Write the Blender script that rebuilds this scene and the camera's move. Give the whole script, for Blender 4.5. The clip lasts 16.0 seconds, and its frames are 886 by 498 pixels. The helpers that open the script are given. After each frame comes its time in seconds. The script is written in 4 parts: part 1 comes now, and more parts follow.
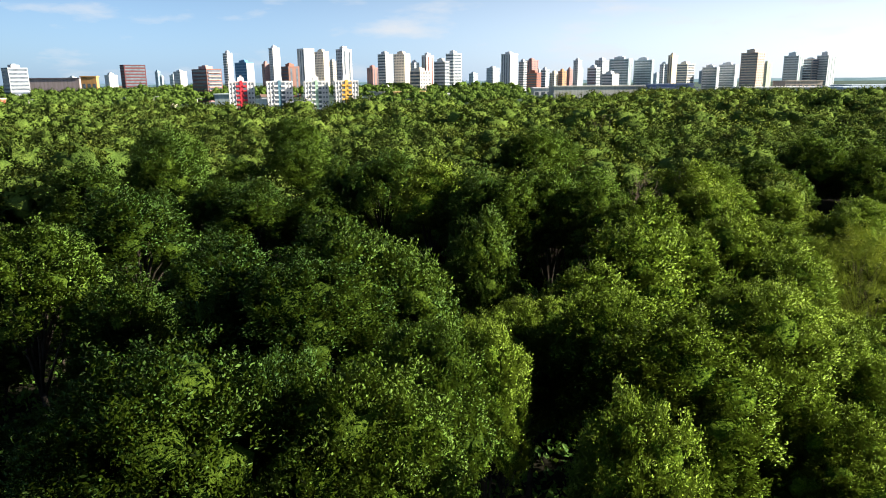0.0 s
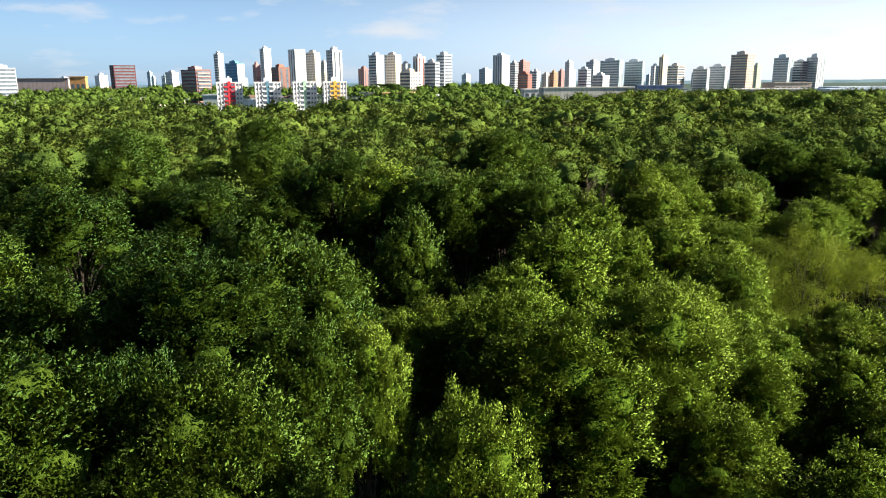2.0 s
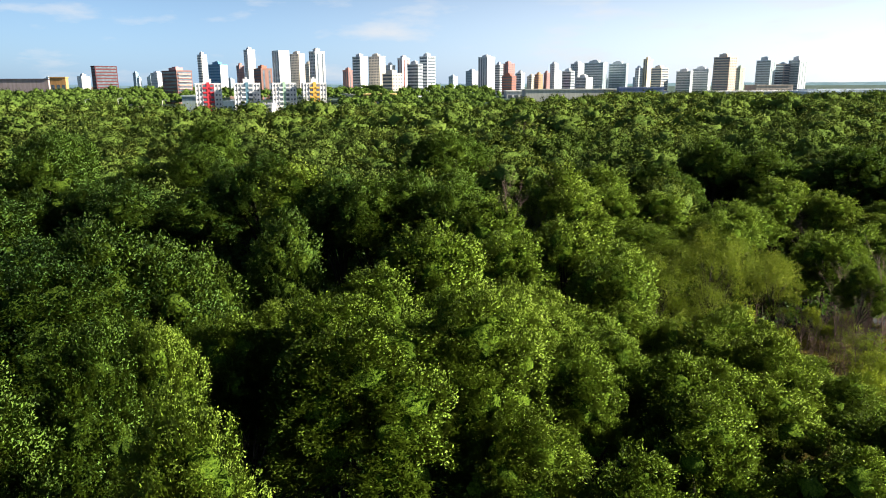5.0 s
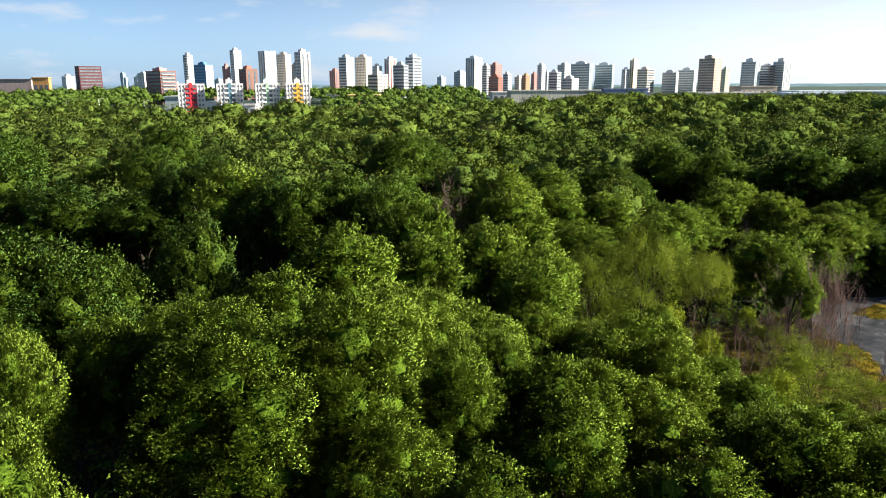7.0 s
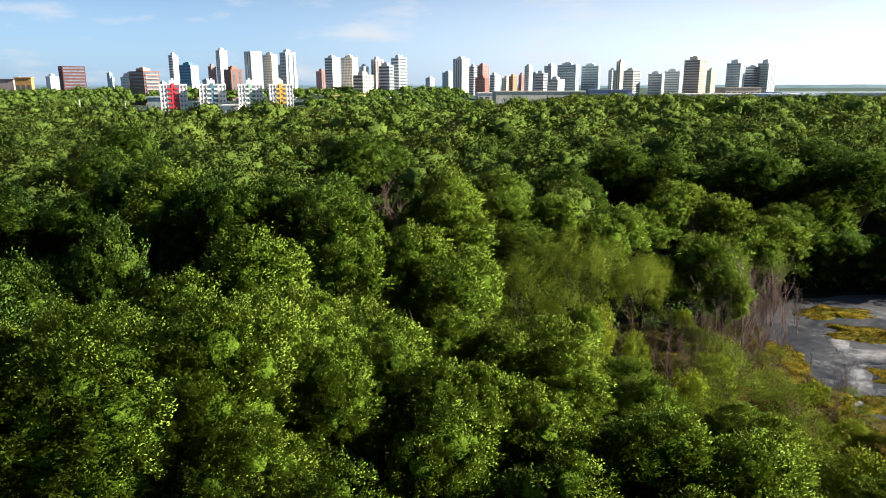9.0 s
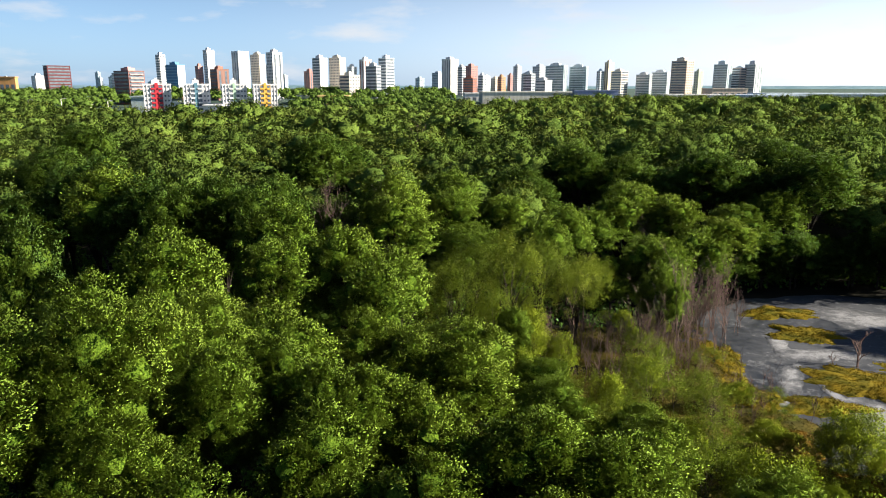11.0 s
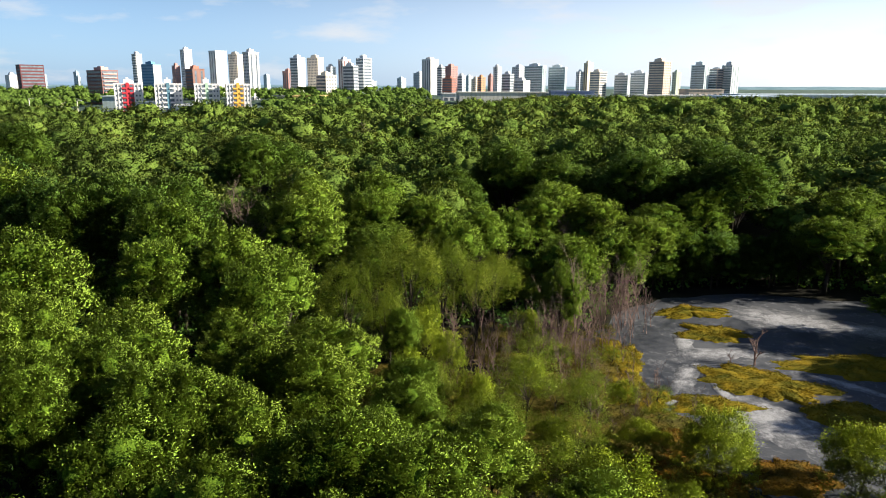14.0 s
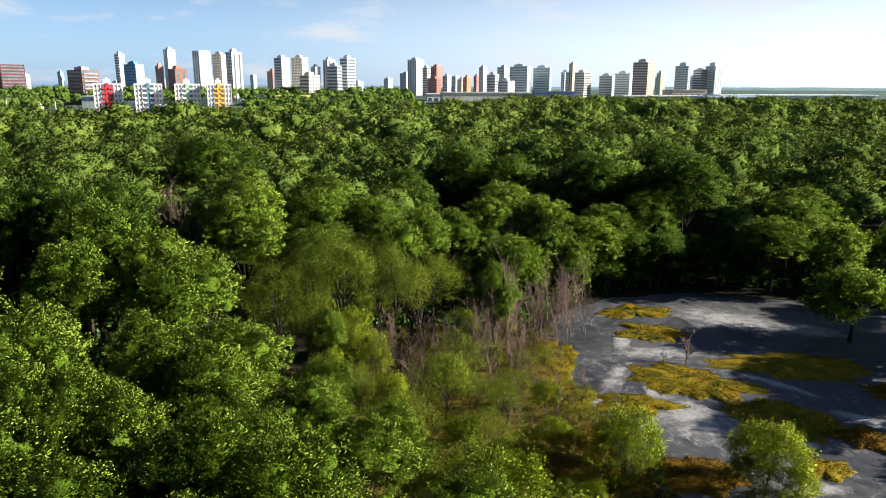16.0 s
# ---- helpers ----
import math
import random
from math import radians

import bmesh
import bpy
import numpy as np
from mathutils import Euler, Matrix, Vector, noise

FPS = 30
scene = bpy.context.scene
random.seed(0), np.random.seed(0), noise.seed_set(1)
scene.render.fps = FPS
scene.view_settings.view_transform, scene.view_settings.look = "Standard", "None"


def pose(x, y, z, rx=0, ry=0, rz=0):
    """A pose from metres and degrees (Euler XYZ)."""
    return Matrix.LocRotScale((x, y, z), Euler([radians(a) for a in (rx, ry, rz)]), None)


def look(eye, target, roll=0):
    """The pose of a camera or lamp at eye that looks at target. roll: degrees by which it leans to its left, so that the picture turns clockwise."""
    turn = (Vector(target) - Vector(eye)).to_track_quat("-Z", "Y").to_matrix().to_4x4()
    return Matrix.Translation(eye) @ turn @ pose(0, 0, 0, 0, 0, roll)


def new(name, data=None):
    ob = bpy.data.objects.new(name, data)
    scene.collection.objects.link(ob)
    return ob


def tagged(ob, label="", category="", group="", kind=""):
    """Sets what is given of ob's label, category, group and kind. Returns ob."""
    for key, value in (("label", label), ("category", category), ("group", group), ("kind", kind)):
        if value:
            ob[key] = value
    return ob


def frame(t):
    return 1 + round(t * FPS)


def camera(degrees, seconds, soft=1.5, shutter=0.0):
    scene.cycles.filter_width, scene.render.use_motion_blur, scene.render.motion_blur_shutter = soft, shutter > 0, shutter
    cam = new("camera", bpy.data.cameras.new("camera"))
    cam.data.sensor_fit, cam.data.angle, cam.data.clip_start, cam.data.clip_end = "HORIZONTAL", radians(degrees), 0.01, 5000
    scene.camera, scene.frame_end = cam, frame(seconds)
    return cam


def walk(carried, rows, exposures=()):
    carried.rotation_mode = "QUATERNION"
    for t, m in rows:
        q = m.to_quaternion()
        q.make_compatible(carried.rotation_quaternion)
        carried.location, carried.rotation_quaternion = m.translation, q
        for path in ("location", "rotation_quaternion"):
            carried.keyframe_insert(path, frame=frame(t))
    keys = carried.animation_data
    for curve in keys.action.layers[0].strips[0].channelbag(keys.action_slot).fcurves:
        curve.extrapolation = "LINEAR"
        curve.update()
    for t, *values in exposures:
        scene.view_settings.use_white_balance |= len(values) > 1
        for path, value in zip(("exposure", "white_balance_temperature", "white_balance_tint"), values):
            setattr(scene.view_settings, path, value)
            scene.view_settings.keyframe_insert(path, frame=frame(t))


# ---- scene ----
cam = camera(65.3, 16.0, soft=1.0)
METRES, EYE, TILT, LEAN, TURN = 40.0, 24.5, -13.6, 0.5, 0.0
ROWS = [
    (0.0, 0.0, 0.0, 0.0, -0.0, 0.0, 0.0),
    (0.5, 0.0251, 0.0007, -0.0006, -0.08, 0.04, -0.0),
    (1.0, 0.052, 0.0007, -0.0009, -0.19, 0.06, -0.02),
    (1.5, 0.08, 0.0003, -0.0012, -0.32, 0.08, -0.03),
    (2.0, 0.109, 0.0006, -0.001, -0.44, 0.09, -0.01),
    (2.5, 0.139, 0.0003, -0.0012, -0.56, 0.11, -0.0),
    (3.0, 0.1694, -0.0001, -0.001, -0.69, 0.12, -0.01),
    (3.5, 0.2001, -0.0001, -0.0005, -0.82, 0.14, -0.02),
    (4.0, 0.2312, -0.0002, -0.0001, -0.93, 0.16, -0.0),
    (6.5, 0.3892, -0.0056, 0.0024, -1.77, 0.27, 0.09),
    (7.0, 0.4213, -0.0067, 0.0032, -1.95, 0.27, 0.13),
    (7.5, 0.4536, -0.0078, 0.0042, -2.13, 0.28, 0.14),
    (8.0, 0.4858, -0.0096, 0.0048, -2.33, 0.3, 0.14),
    (8.5, 0.5181, -0.0114, 0.0053, -2.51, 0.31, 0.18),
    (9.0, 0.5497, -0.0134, 0.0059, -2.69, 0.32, 0.2),
    (9.5, 0.5815, -0.015, 0.0062, -2.86, 0.32, 0.22),
    (10.0, 0.613, -0.0169, 0.0067, -3.02, 0.33, 0.21),
    (12.5, 0.7734, -0.0236, 0.007, -3.83, 0.35, 0.3),
    (13.0, 0.8064, -0.0256, 0.0067, -4.02, 0.36, 0.32),
    (13.5, 0.8391, -0.0272, 0.0067, -4.24, 0.36, 0.35),
    (14.0, 0.8714, -0.0291, 0.0061, -4.5, 0.35, 0.39),
    (14.5, 0.9027, -0.0321, 0.0055, -4.74, 0.38, 0.43),
    (15.0, 0.9338, -0.0352, 0.0054, -4.94, 0.37, 0.49),
    (15.5, 0.9657, -0.0384, 0.0055, -5.16, 0.38, 0.5),
    (16.0, 0.9985, -0.0421, 0.0052, -5.36, 0.37, 0.55),
]
walk(cam, [(t, pose(0, 0, EYE, TILT, LEAN, TURN) @ pose(METRES * x, METRES * y, METRES * z, 90 + pitch, roll, yaw)) for t, x, y, z, yaw, pitch, roll in ROWS], [(0.0, 1.68), (16.0, 1.68)])


# ---- world and sun ----
SUN_AZ, SUN_EL = 97.0, 23.5      # degrees clockwise from +y, degrees up
world = bpy.data.worlds.new("sky")
scene.world = world
world.use_nodes = True


def sky_world(nt):
    nodes, links = nt.nodes, nt.links
    nodes.clear()
    out, bg = nodes.new("ShaderNodeOutputWorld"), nodes.new("ShaderNodeBackground")
    sky = nodes.new("ShaderNodeTexSky")
    sky.sky_type, sky.sun_disc = "NISHITA", False
    sky.sun_elevation, sky.sun_rotation = radians(SUN_EL), radians(SUN_AZ)
    sky.air_density, sky.dust_density, sky.ozone_density = 1.0, 1.0, 1.5
    # thin fair-weather cloud all over the sky
    co, mp = nodes.new("ShaderNodeTexCoord"), nodes.new("ShaderNodeMapping")
    mp.inputs["Scale"].default_value = (3.6, 3.6, 13.0)
    no, ramp, mix = nodes.new("ShaderNodeTexNoise"), nodes.new("ShaderNodeValToRGB"), nodes.new("ShaderNodeMixRGB")
    no.inputs["Scale"].default_value, no.inputs["Detail"].default_value, no.inputs["Roughness"].default_value = 2.0, 6.0, 0.55
    ramp.color_ramp.elements[0].position, ramp.color_ramp.elements[1].position = 0.53, 0.72
    ramp.color_ramp.elements[0].color, ramp.color_ramp.elements[1].color = (0, 0, 0, 1), (0.75, 0.75, 0.75, 1)
    mix.inputs[2].default_value = (13.0, 13.3, 13.8, 1)
    links.new(co.outputs["Generated"], mp.inputs["Vector"])
    links.new(mp.outputs["Vector"], no.inputs["Vector"])
    links.new(no.outputs["Fac"], ramp.inputs["Fac"])
    links.new(ramp.outputs["Color"], mix.inputs[0])
    tint = nodes.new("ShaderNodeMixRGB")
    tint.blend_type = "MULTIPLY"
    tint.inputs[0].default_value, tint.inputs[2].default_value = 1.0, (0.70, 0.96, 1.36, 1)
    links.new(sky.outputs["Color"], tint.inputs[1])
    # whitish sea haze low over the horizon, all round
    up, fade, veil = nodes.new("ShaderNodeSeparateXYZ"), nodes.new("ShaderNodeValToRGB"), nodes.new("ShaderNodeMixRGB")
    links.new(co.outputs["Generated"], up.inputs["Vector"])
    links.new(up.outputs["Z"], fade.inputs["Fac"])
    fade.color_ramp.elements[0].position, fade.color_ramp.elements[1].position = 0.02, 0.26
    fade.color_ramp.elements[0].color, fade.color_ramp.elements[1].color = (1, 1, 1, 1), (0, 0, 0, 1)
    fade.color_ramp.interpolation = "EASE"
    veil.blend_type = "ADD"
    veil.inputs[0].default_value = 1.0
    scaled = nodes.new("ShaderNodeMixRGB")
    scaled.blend_type = "MULTIPLY"
    scaled.inputs[0].default_value, scaled.inputs[2].default_value = 1.0, (4.4, 6.5, 9.4, 1)
    links.new(fade.outputs["Color"], scaled.inputs[1])
    links.new(tint.outputs["Color"], veil.inputs[1])
    links.new(scaled.outputs["Color"], veil.inputs[2])
    # the haze glows towards the sun
    near, glow, warm, total = nodes.new("ShaderNodeVectorMath"), nodes.new("ShaderNodeMapRange"), nodes.new("ShaderNodeMixRGB"), nodes.new("ShaderNodeMixRGB")
    near.operation, glow.interpolation_type = "DOT_PRODUCT", "SMOOTHSTEP"
    az, el = radians(SUN_AZ), radians(SUN_EL)
    near.inputs[1].default_value = (math.sin(az) * math.cos(el), math.cos(az) * math.cos(el), math.sin(el))
    links.new(co.outputs["Generated"], near.inputs[0])
    links.new(near.outputs["Value"], glow.inputs["Value"])
    glow.inputs["From Min"].default_value, glow.inputs["From Max"].default_value = -0.42, 0.52
    warm.blend_type = total.blend_type = "MULTIPLY"
    warm.inputs[0].default_value = total.inputs[0].default_value = 1.0
    warm.inputs[2].default_value = (9.0, 7.2, 5.2, 1)
    links.new(glow.outputs["Result"], warm.inputs[1])
    links.new(warm.outputs["Color"], total.inputs[1])
    links.new(fade.outputs["Color"], total.inputs[2])
    both = nodes.new("ShaderNodeMixRGB")
    both.blend_type = "ADD"
    both.inputs[0].default_value = 1.0
    # and is thinner opposite the sun
    thin, dim = nodes.new("ShaderNodeMapRange"), nodes.new("ShaderNodeMixRGB")
    thin.interpolation_type = "SMOOTHSTEP"
    thin.inputs["From Min"].default_value, thin.inputs["From Max"].default_value, thin.inputs["To Min"].default_value = -1.0, -0.4, 0.25
    links.new(near.outputs["Value"], thin.inputs["Value"])
    dim.blend_type = "MULTIPLY"
    dim.inputs[0].default_value = 1.0
    links.new(scaled.outputs["Color"], dim.inputs[1])
    links.new(thin.outputs["Result"], dim.inputs[2])
    links.new(dim.outputs["Color"], veil.inputs[2])
    links.new(veil.outputs["Color"], both.inputs[1])
    links.new(total.outputs["Color"], both.inputs[2])
    links.new(both.outputs["Color"], mix.inputs[1])
    links.new(mix.outputs["Color"], bg.inputs["Color"])
    bg.inputs["Strength"].default_value = 0.0203
    links.new(bg.outputs["Background"], out.inputs["Surface"])


sky_world(world.node_tree)
sun_data = bpy.data.lights.new("sun", "SUN")
sun_data.energy, sun_data.angle, sun_data.color = 5.0, radians(0.6), (1.0, 0.9, 0.74)
sun = new("sun", sun_data)
SUN_WAY = Vector((math.sin(radians(SUN_AZ)) * math.cos(radians(SUN_EL)), math.cos(radians(SUN_AZ)) * math.cos(radians(SUN_EL)), math.sin(radians(SUN_EL))))
sun.matrix_world = look(SUN_WAY * 300, (0, 0, 0))


# ---- materials ----
def shader(name):
    m = bpy.data.materials.new(name)
    m.use_nodes = True
    return m, m.node_tree.nodes, m.node_tree.links, m.node_tree.nodes["Principled BSDF"]


def math_node(nodes, links, op, a, b):
    n = nodes.new("ShaderNodeMath")
    n.operation = op
    for i, v in enumerate((a, b)):
        if isinstance(v, (int, float)):
            n.inputs[i].default_value = v
        else:
            links.new(v, n.inputs[i])
    return n.outputs[0]


def noise_out(nodes, links, scale, detail=4.0, where="Position", rough=0.55):
    if where == "Position":
        src = nodes.new("ShaderNodeNewGeometry").outputs["Position"]
    else:
        src = nodes.new("ShaderNodeTexCoord").outputs["Object"]
    n = nodes.new("ShaderNodeTexNoise")
    n.inputs["Scale"].default_value, n.inputs["Detail"].default_value, n.inputs["Roughness"].default_value = scale, detail, rough
    links.new(src, n.inputs["Vector"])
    return n.outputs["Fac"]


def ramp_node(nodes, links, fac, stops):
    r = nodes.new("ShaderNodeValToRGB")
    el = r.color_ramp.elements
    while len(el) < len(stops):
        el.new(0.5)
    for e, (p, c) in zip(el, stops):
        e.position, e.color = p, (*c, 1)
    links.new(fac, r.inputs["Fac"])
    return r.outputs["Color"]


def mixed(nodes, links, fac, a, b, mode="MIX"):
    n = nodes.new("ShaderNodeMixRGB")
    n.blend_type = mode
    for i, v in enumerate((fac, a, b)):
        if isinstance(v, (int, float)):
            n.inputs[i].default_value = v
        elif isinstance(v, tuple):
            n.inputs[i].default_value = (*v, 1)
        else:
            links.new(v, n.inputs[i])
    return n.outputs["Color"]


def relief(nodes, links, bsdf, fac, strength, distance):
    b = nodes.new("ShaderNodeBump")
    b.inputs["Strength"].default_value, b.inputs["Distance"].default_value = strength, distance
    links.new(fac, b.inputs["Height"])
    links.new(b.outputs["Normal"], bsdf.inputs["Normal"])


def leaf_material(name, dark, mid, light, thin=0.15, gloss=0.55, rough_relief=0.0, own=0.45, speck=0.0):
    """Foliage: each leaf its own shade, whole stands shifting in hue, light passing through."""
    m, nodes, links, b = shader(name)
    geo = nodes.new("ShaderNodeNewGeometry")
    stand = noise_out(nodes, links, 0.09, 3.0)
    twig = noise_out(nodes, links, 1.1, 2.0)
    fac = math_node(nodes, links, "MULTIPLY", geo.outputs["Random Per Island"], own)
    fac = math_node(nodes, links, "ADD", fac, (0.45 - own) / 2)
    fac = math_node(nodes, links, "ADD", fac, math_node(nodes, links, "MULTIPLY", stand, 0.55))
    fac = math_node(nodes, links, "ADD", fac, math_node(nodes, links, "MULTIPLY", twig, 0.35))
    tree = nodes.new("ShaderNodeObjectInfo").outputs["Random"]
    fac = math_node(nodes, links, "ADD", fac, math_node(nodes, links, "MULTIPLY", tree, 0.24))
    if speck:
        fine = noise_out(nodes, links, 8.0, 3.0, rough=0.7)
        fac = math_node(nodes, links, "ADD", fac, math_node(nodes, links, "MULTIPLY", math_node(nodes, links, "SUBTRACT", fine, 0.5), speck))
    col = ramp_node(nodes, links, fac, ((0.45, dark), (0.78, mid), (1.0, light)))
    links.new(col, b.inputs["Base Color"])
    b.inputs["Roughness"].default_value = gloss
    b.inputs["Specular IOR Level"].default_value = 0.03 if rough_relief else 0.14
    if rough_relief:
        relief(nodes, links, b, noise_out(nodes, links, 5.0, 4.0, rough=0.75), 1.0, rough_relief)
    tr, mx = nodes.new("ShaderNodeBsdfTranslucent"), nodes.new("ShaderNodeMixShader")
    links.new(mixed(nodes, links, 0.5, col, (0.26, 0.42, 0.03)), tr.inputs["Color"])
    mx.inputs[0].default_value = thin
    links.new(b.outputs[0], mx.inputs[1])
    links.new(tr.outputs[0], mx.inputs[2])
    links.new(mx.outputs[0], nodes["Material Output"].inputs["Surface"])
    return m


def rough_material(name, a, b_col, scale, rough=0.85, bump=0.3, dist=0.02, fine=None, where="Position"):
    """A matt natural surface with grain at two scales."""
    m, nodes, links, b = shader(name)
    big, small = noise_out(nodes, links, scale, 5.0, where), noise_out(nodes, links, fine or scale * 9, 4.0, where)
    col = ramp_node(nodes, links, big, ((0.32, a), (0.68, b_col)))
    col = mixed(nodes, links, 0.5, col, ramp_node(nodes, links, small, ((0.25, (0.45, 0.45, 0.45)), (0.75, (1, 1, 1)))), "MULTIPLY")
    links.new(col, b.inputs["Base Color"])
    b.inputs["Roughness"].default_value = rough
    b.inputs["Specular IOR Level"].default_value = 0.12
    relief(nodes, links, b, small, bump, dist)
    return m


PAINTS = {}


def paint(r, g, b_):
    """Weathered wall paint or render, with rain streaks."""
    key = (r, g, b_)
    if key not in PAINTS:
        m, nodes, links, b = shader("wall_paint")
        streak = nodes.new("ShaderNodeTexNoise")
        mp = nodes.new("ShaderNodeMapping")
        mp.inputs["Scale"].default_value = (0.5, 0.5, 0.05)
        links.new(nodes.new("ShaderNodeTexCoord").outputs["Object"], mp.inputs["Vector"])
        links.new(mp.outputs["Vector"], streak.inputs["Vector"])
        streak.inputs["Scale"].default_value, streak.inputs["Detail"].default_value = 1.0, 5.0
        worn = ramp_node(nodes, links, streak.outputs["Fac"], ((0.3, (r * 0.72, g * 0.72, b_ * 0.70)), (0.62, (r, g, b_))))
        links.new(worn, b.inputs["Base Color"])
        b.inputs["Roughness"].default_value = 0.75
        PAINTS[key] = m
    return PAINTS[key]


def glass_material(name, tint):
    m, nodes, links, b = shader(name)
    n = noise_out(nodes, links, 0.35, 2.0)
    links.new(ramp_node(nodes, links, n, ((0.35, tuple(v * 0.6 for v in tint)), (0.65, tint))), b.inputs["Base Color"])
    b.inputs["Roughness"].default_value = 0.12
    return m


# Grey-blue of the mirrored sky put into the glass colour itself.
GLASS = glass_material("window_glass", (0.13, 0.16, 0.20))
GLASS_BLUE = glass_material("blue_window_glass", (0.05, 0.20, 0.38))
GLASS_GREEN = glass_material("grey_green_glass", (0.26, 0.34, 0.37))
# Dark-leaved western trees; also a shaded copy of LEAF_BROAD around the hollow.
LEAF_DEEP = leaf_material("deep_and_shaded_leaf", (0.0282, 0.0834, 0.0175), (0.0588, 0.1342, 0.0222), (0.0967, 0.1752, 0.0266), thin=0.17, own=0.09)
LEAF_BROAD = leaf_material("mangrove_leaf", (0.0495, 0.1172, 0.0186), (0.0941, 0.1845, 0.0230), (0.1394, 0.2245, 0.0310), thin=0.17, own=0.09)
LEAF_BRIGHT = leaf_material("young_mangrove_leaf", (0.1229, 0.2083, 0.0228), (0.2069, 0.3296, 0.0353), (0.2454, 0.3474, 0.0404), thin=0.17, own=0.09)
LEAF_OLIVE = leaf_material("olive_mangrove_leaf", (0.0832, 0.1263, 0.0129), (0.1708, 0.2302, 0.0215), (0.2822, 0.3342, 0.0343), thin=0.3, own=0.3)
# Cores coloured far darker than the leaves, to paint shade between the tufts.
INNER_SHADE = leaf_material("inner_foliage_shade", (0.0121, 0.0259, 0.0042), (0.0325, 0.0596, 0.0077), (0.0669, 0.1076, 0.0126), thin=0.02, gloss=0.95, rough_relief=0.12, own=0.1, speck=1.8)
BRIGHT_INNER_SHADE = leaf_material("young_inner_foliage_shade", (0.0223, 0.0445, 0.0054), (0.0570, 0.1033, 0.0098), (0.1067, 0.1682, 0.0162), thin=0.02, gloss=0.95, rough_relief=0.12, own=0.1, speck=1.8)
LEAF_FAR = leaf_material("woodland_foliage", (0.0442, 0.0760, 0.0147), (0.0840, 0.1304, 0.0226), (0.1242, 0.1630, 0.0359), thin=0.06, gloss=0.9, own=0.10)
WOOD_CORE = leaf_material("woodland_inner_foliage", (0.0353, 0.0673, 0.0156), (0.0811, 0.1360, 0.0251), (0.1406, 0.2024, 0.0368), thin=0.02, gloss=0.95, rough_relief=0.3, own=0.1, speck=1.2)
FAR_DEEP = leaf_material("dark_woodland_foliage", (0.0276, 0.0566, 0.0096), (0.0608, 0.1086, 0.0162), (0.1194, 0.1747, 0.0290), thin=0.06, gloss=0.9, own=0.10)
FAR_BRIGHT = leaf_material("yellow_green_woodland_foliage", (0.0605, 0.0923, 0.0124), (0.1058, 0.1468, 0.0216), (0.1303, 0.1603, 0.0319), thin=0.08, gloss=0.9, own=0.10)
LEAF_BUSH = leaf_material("bright_bush_leaf", (0.1392, 0.1999, 0.0125), (0.2417, 0.3247, 0.0166), (0.3517, 0.4246, 0.0315), thin=0.17, own=0.09)
BARK = rough_material("bark", (0.022, 0.018, 0.014), (0.058, 0.048, 0.038), 3.0, 0.9, 0.6, 0.02)
DEAD_WOOD = rough_material("dead_wood", (0.12, 0.082, 0.073), (0.25, 0.175, 0.158), 2.0, 0.9, 0.4, 0.01)
# Soil brown taken near black, so gaps between crowns look deeply shaded.
SOIL = rough_material("forest_soil_in_shade", (0.008, 0.008, 0.005), (0.022, 0.020, 0.011), 0.25, 0.95, 0.5, 0.05, 3.0)
SCRUB_LEAF = leaf_material("brown_olive_scrub_leaf", (0.0420, 0.0450, 0.0070), (0.0900, 0.0800, 0.0110), (0.1500, 0.1150, 0.0190), thin=0.15, own=0.4)
GRASS = rough_material("salt_grass", (0.085, 0.088, 0.004), (0.26, 0.180, 0.006), 0.6, 0.85, 0.6, 0.05, 6.0)
GRASS_RED = rough_material("red_salt_grass", (0.060, 0.046, 0.003), (0.21, 0.105, 0.004), 0.9, 0.85, 0.6, 0.05, 6.0)
THATCH = rough_material("thin_scrub_floor", (0.040, 0.042, 0.006), (0.135, 0.100, 0.014), 0.5, 0.9, 0.8, 0.06, 5.0)


def mud_material(name, dark, pale, low, high, wet):
    """Mud that dries pale in patches; the dark part stays damp and shines."""
    m, nodes, links, b = shader(name)
    big, mid, fine = noise_out(nodes, links, 0.11, 6.0, rough=0.6), noise_out(nodes, links, 0.9, 5.0), noise_out(nodes, links, 7.0, 4.0)
    fac = math_node(nodes, links, "ADD", math_node(nodes, links, "MULTIPLY", big, 0.7), math_node(nodes, links, "MULTIPLY", mid, 0.3))
    dry = ramp_node(nodes, links, fac, ((low, (0, 0, 0)), (high, (1, 1, 1))))
    col = mixed(nodes, links, dry, dark, pale)
    thread = noise_out(nodes, links, 0.22, 7.0, rough=0.62)
    vein = ramp_node(nodes, links, thread, ((0.485, (0, 0, 0)), (0.5, (0.7, 0.7, 0.7)), (0.517, (0, 0, 0))))
    col = mixed(nodes, links, mixed(nodes, links, 1.0, vein, ramp_node(nodes, links, mid, ((0.42, (0, 0, 0)), (0.6, (1, 1, 1)))), "MULTIPLY"), col, (0.20, 0.205, 0.22))
    col = mixed(nodes, links, 0.6, col, ramp_node(nodes, links, fine, ((0.3, (0.55, 0.55, 0.55)), (0.7, (1, 1, 1)))), "MULTIPLY")
    links.new(col, b.inputs["Base Color"])
    b.inputs["Specular IOR Level"].default_value = 0.3
    r = mixed(nodes, links, dry, (wet, wet, wet), (0.85, 0.85, 0.85))
    links.new(r, b.inputs["Roughness"])
    relief(nodes, links, b, mid, 0.5, 0.06)
    return m


MUD = mud_material("tidal_mud", (0.026, 0.030, 0.038), (0.066, 0.072, 0.084), 0.40, 0.62, 0.45)


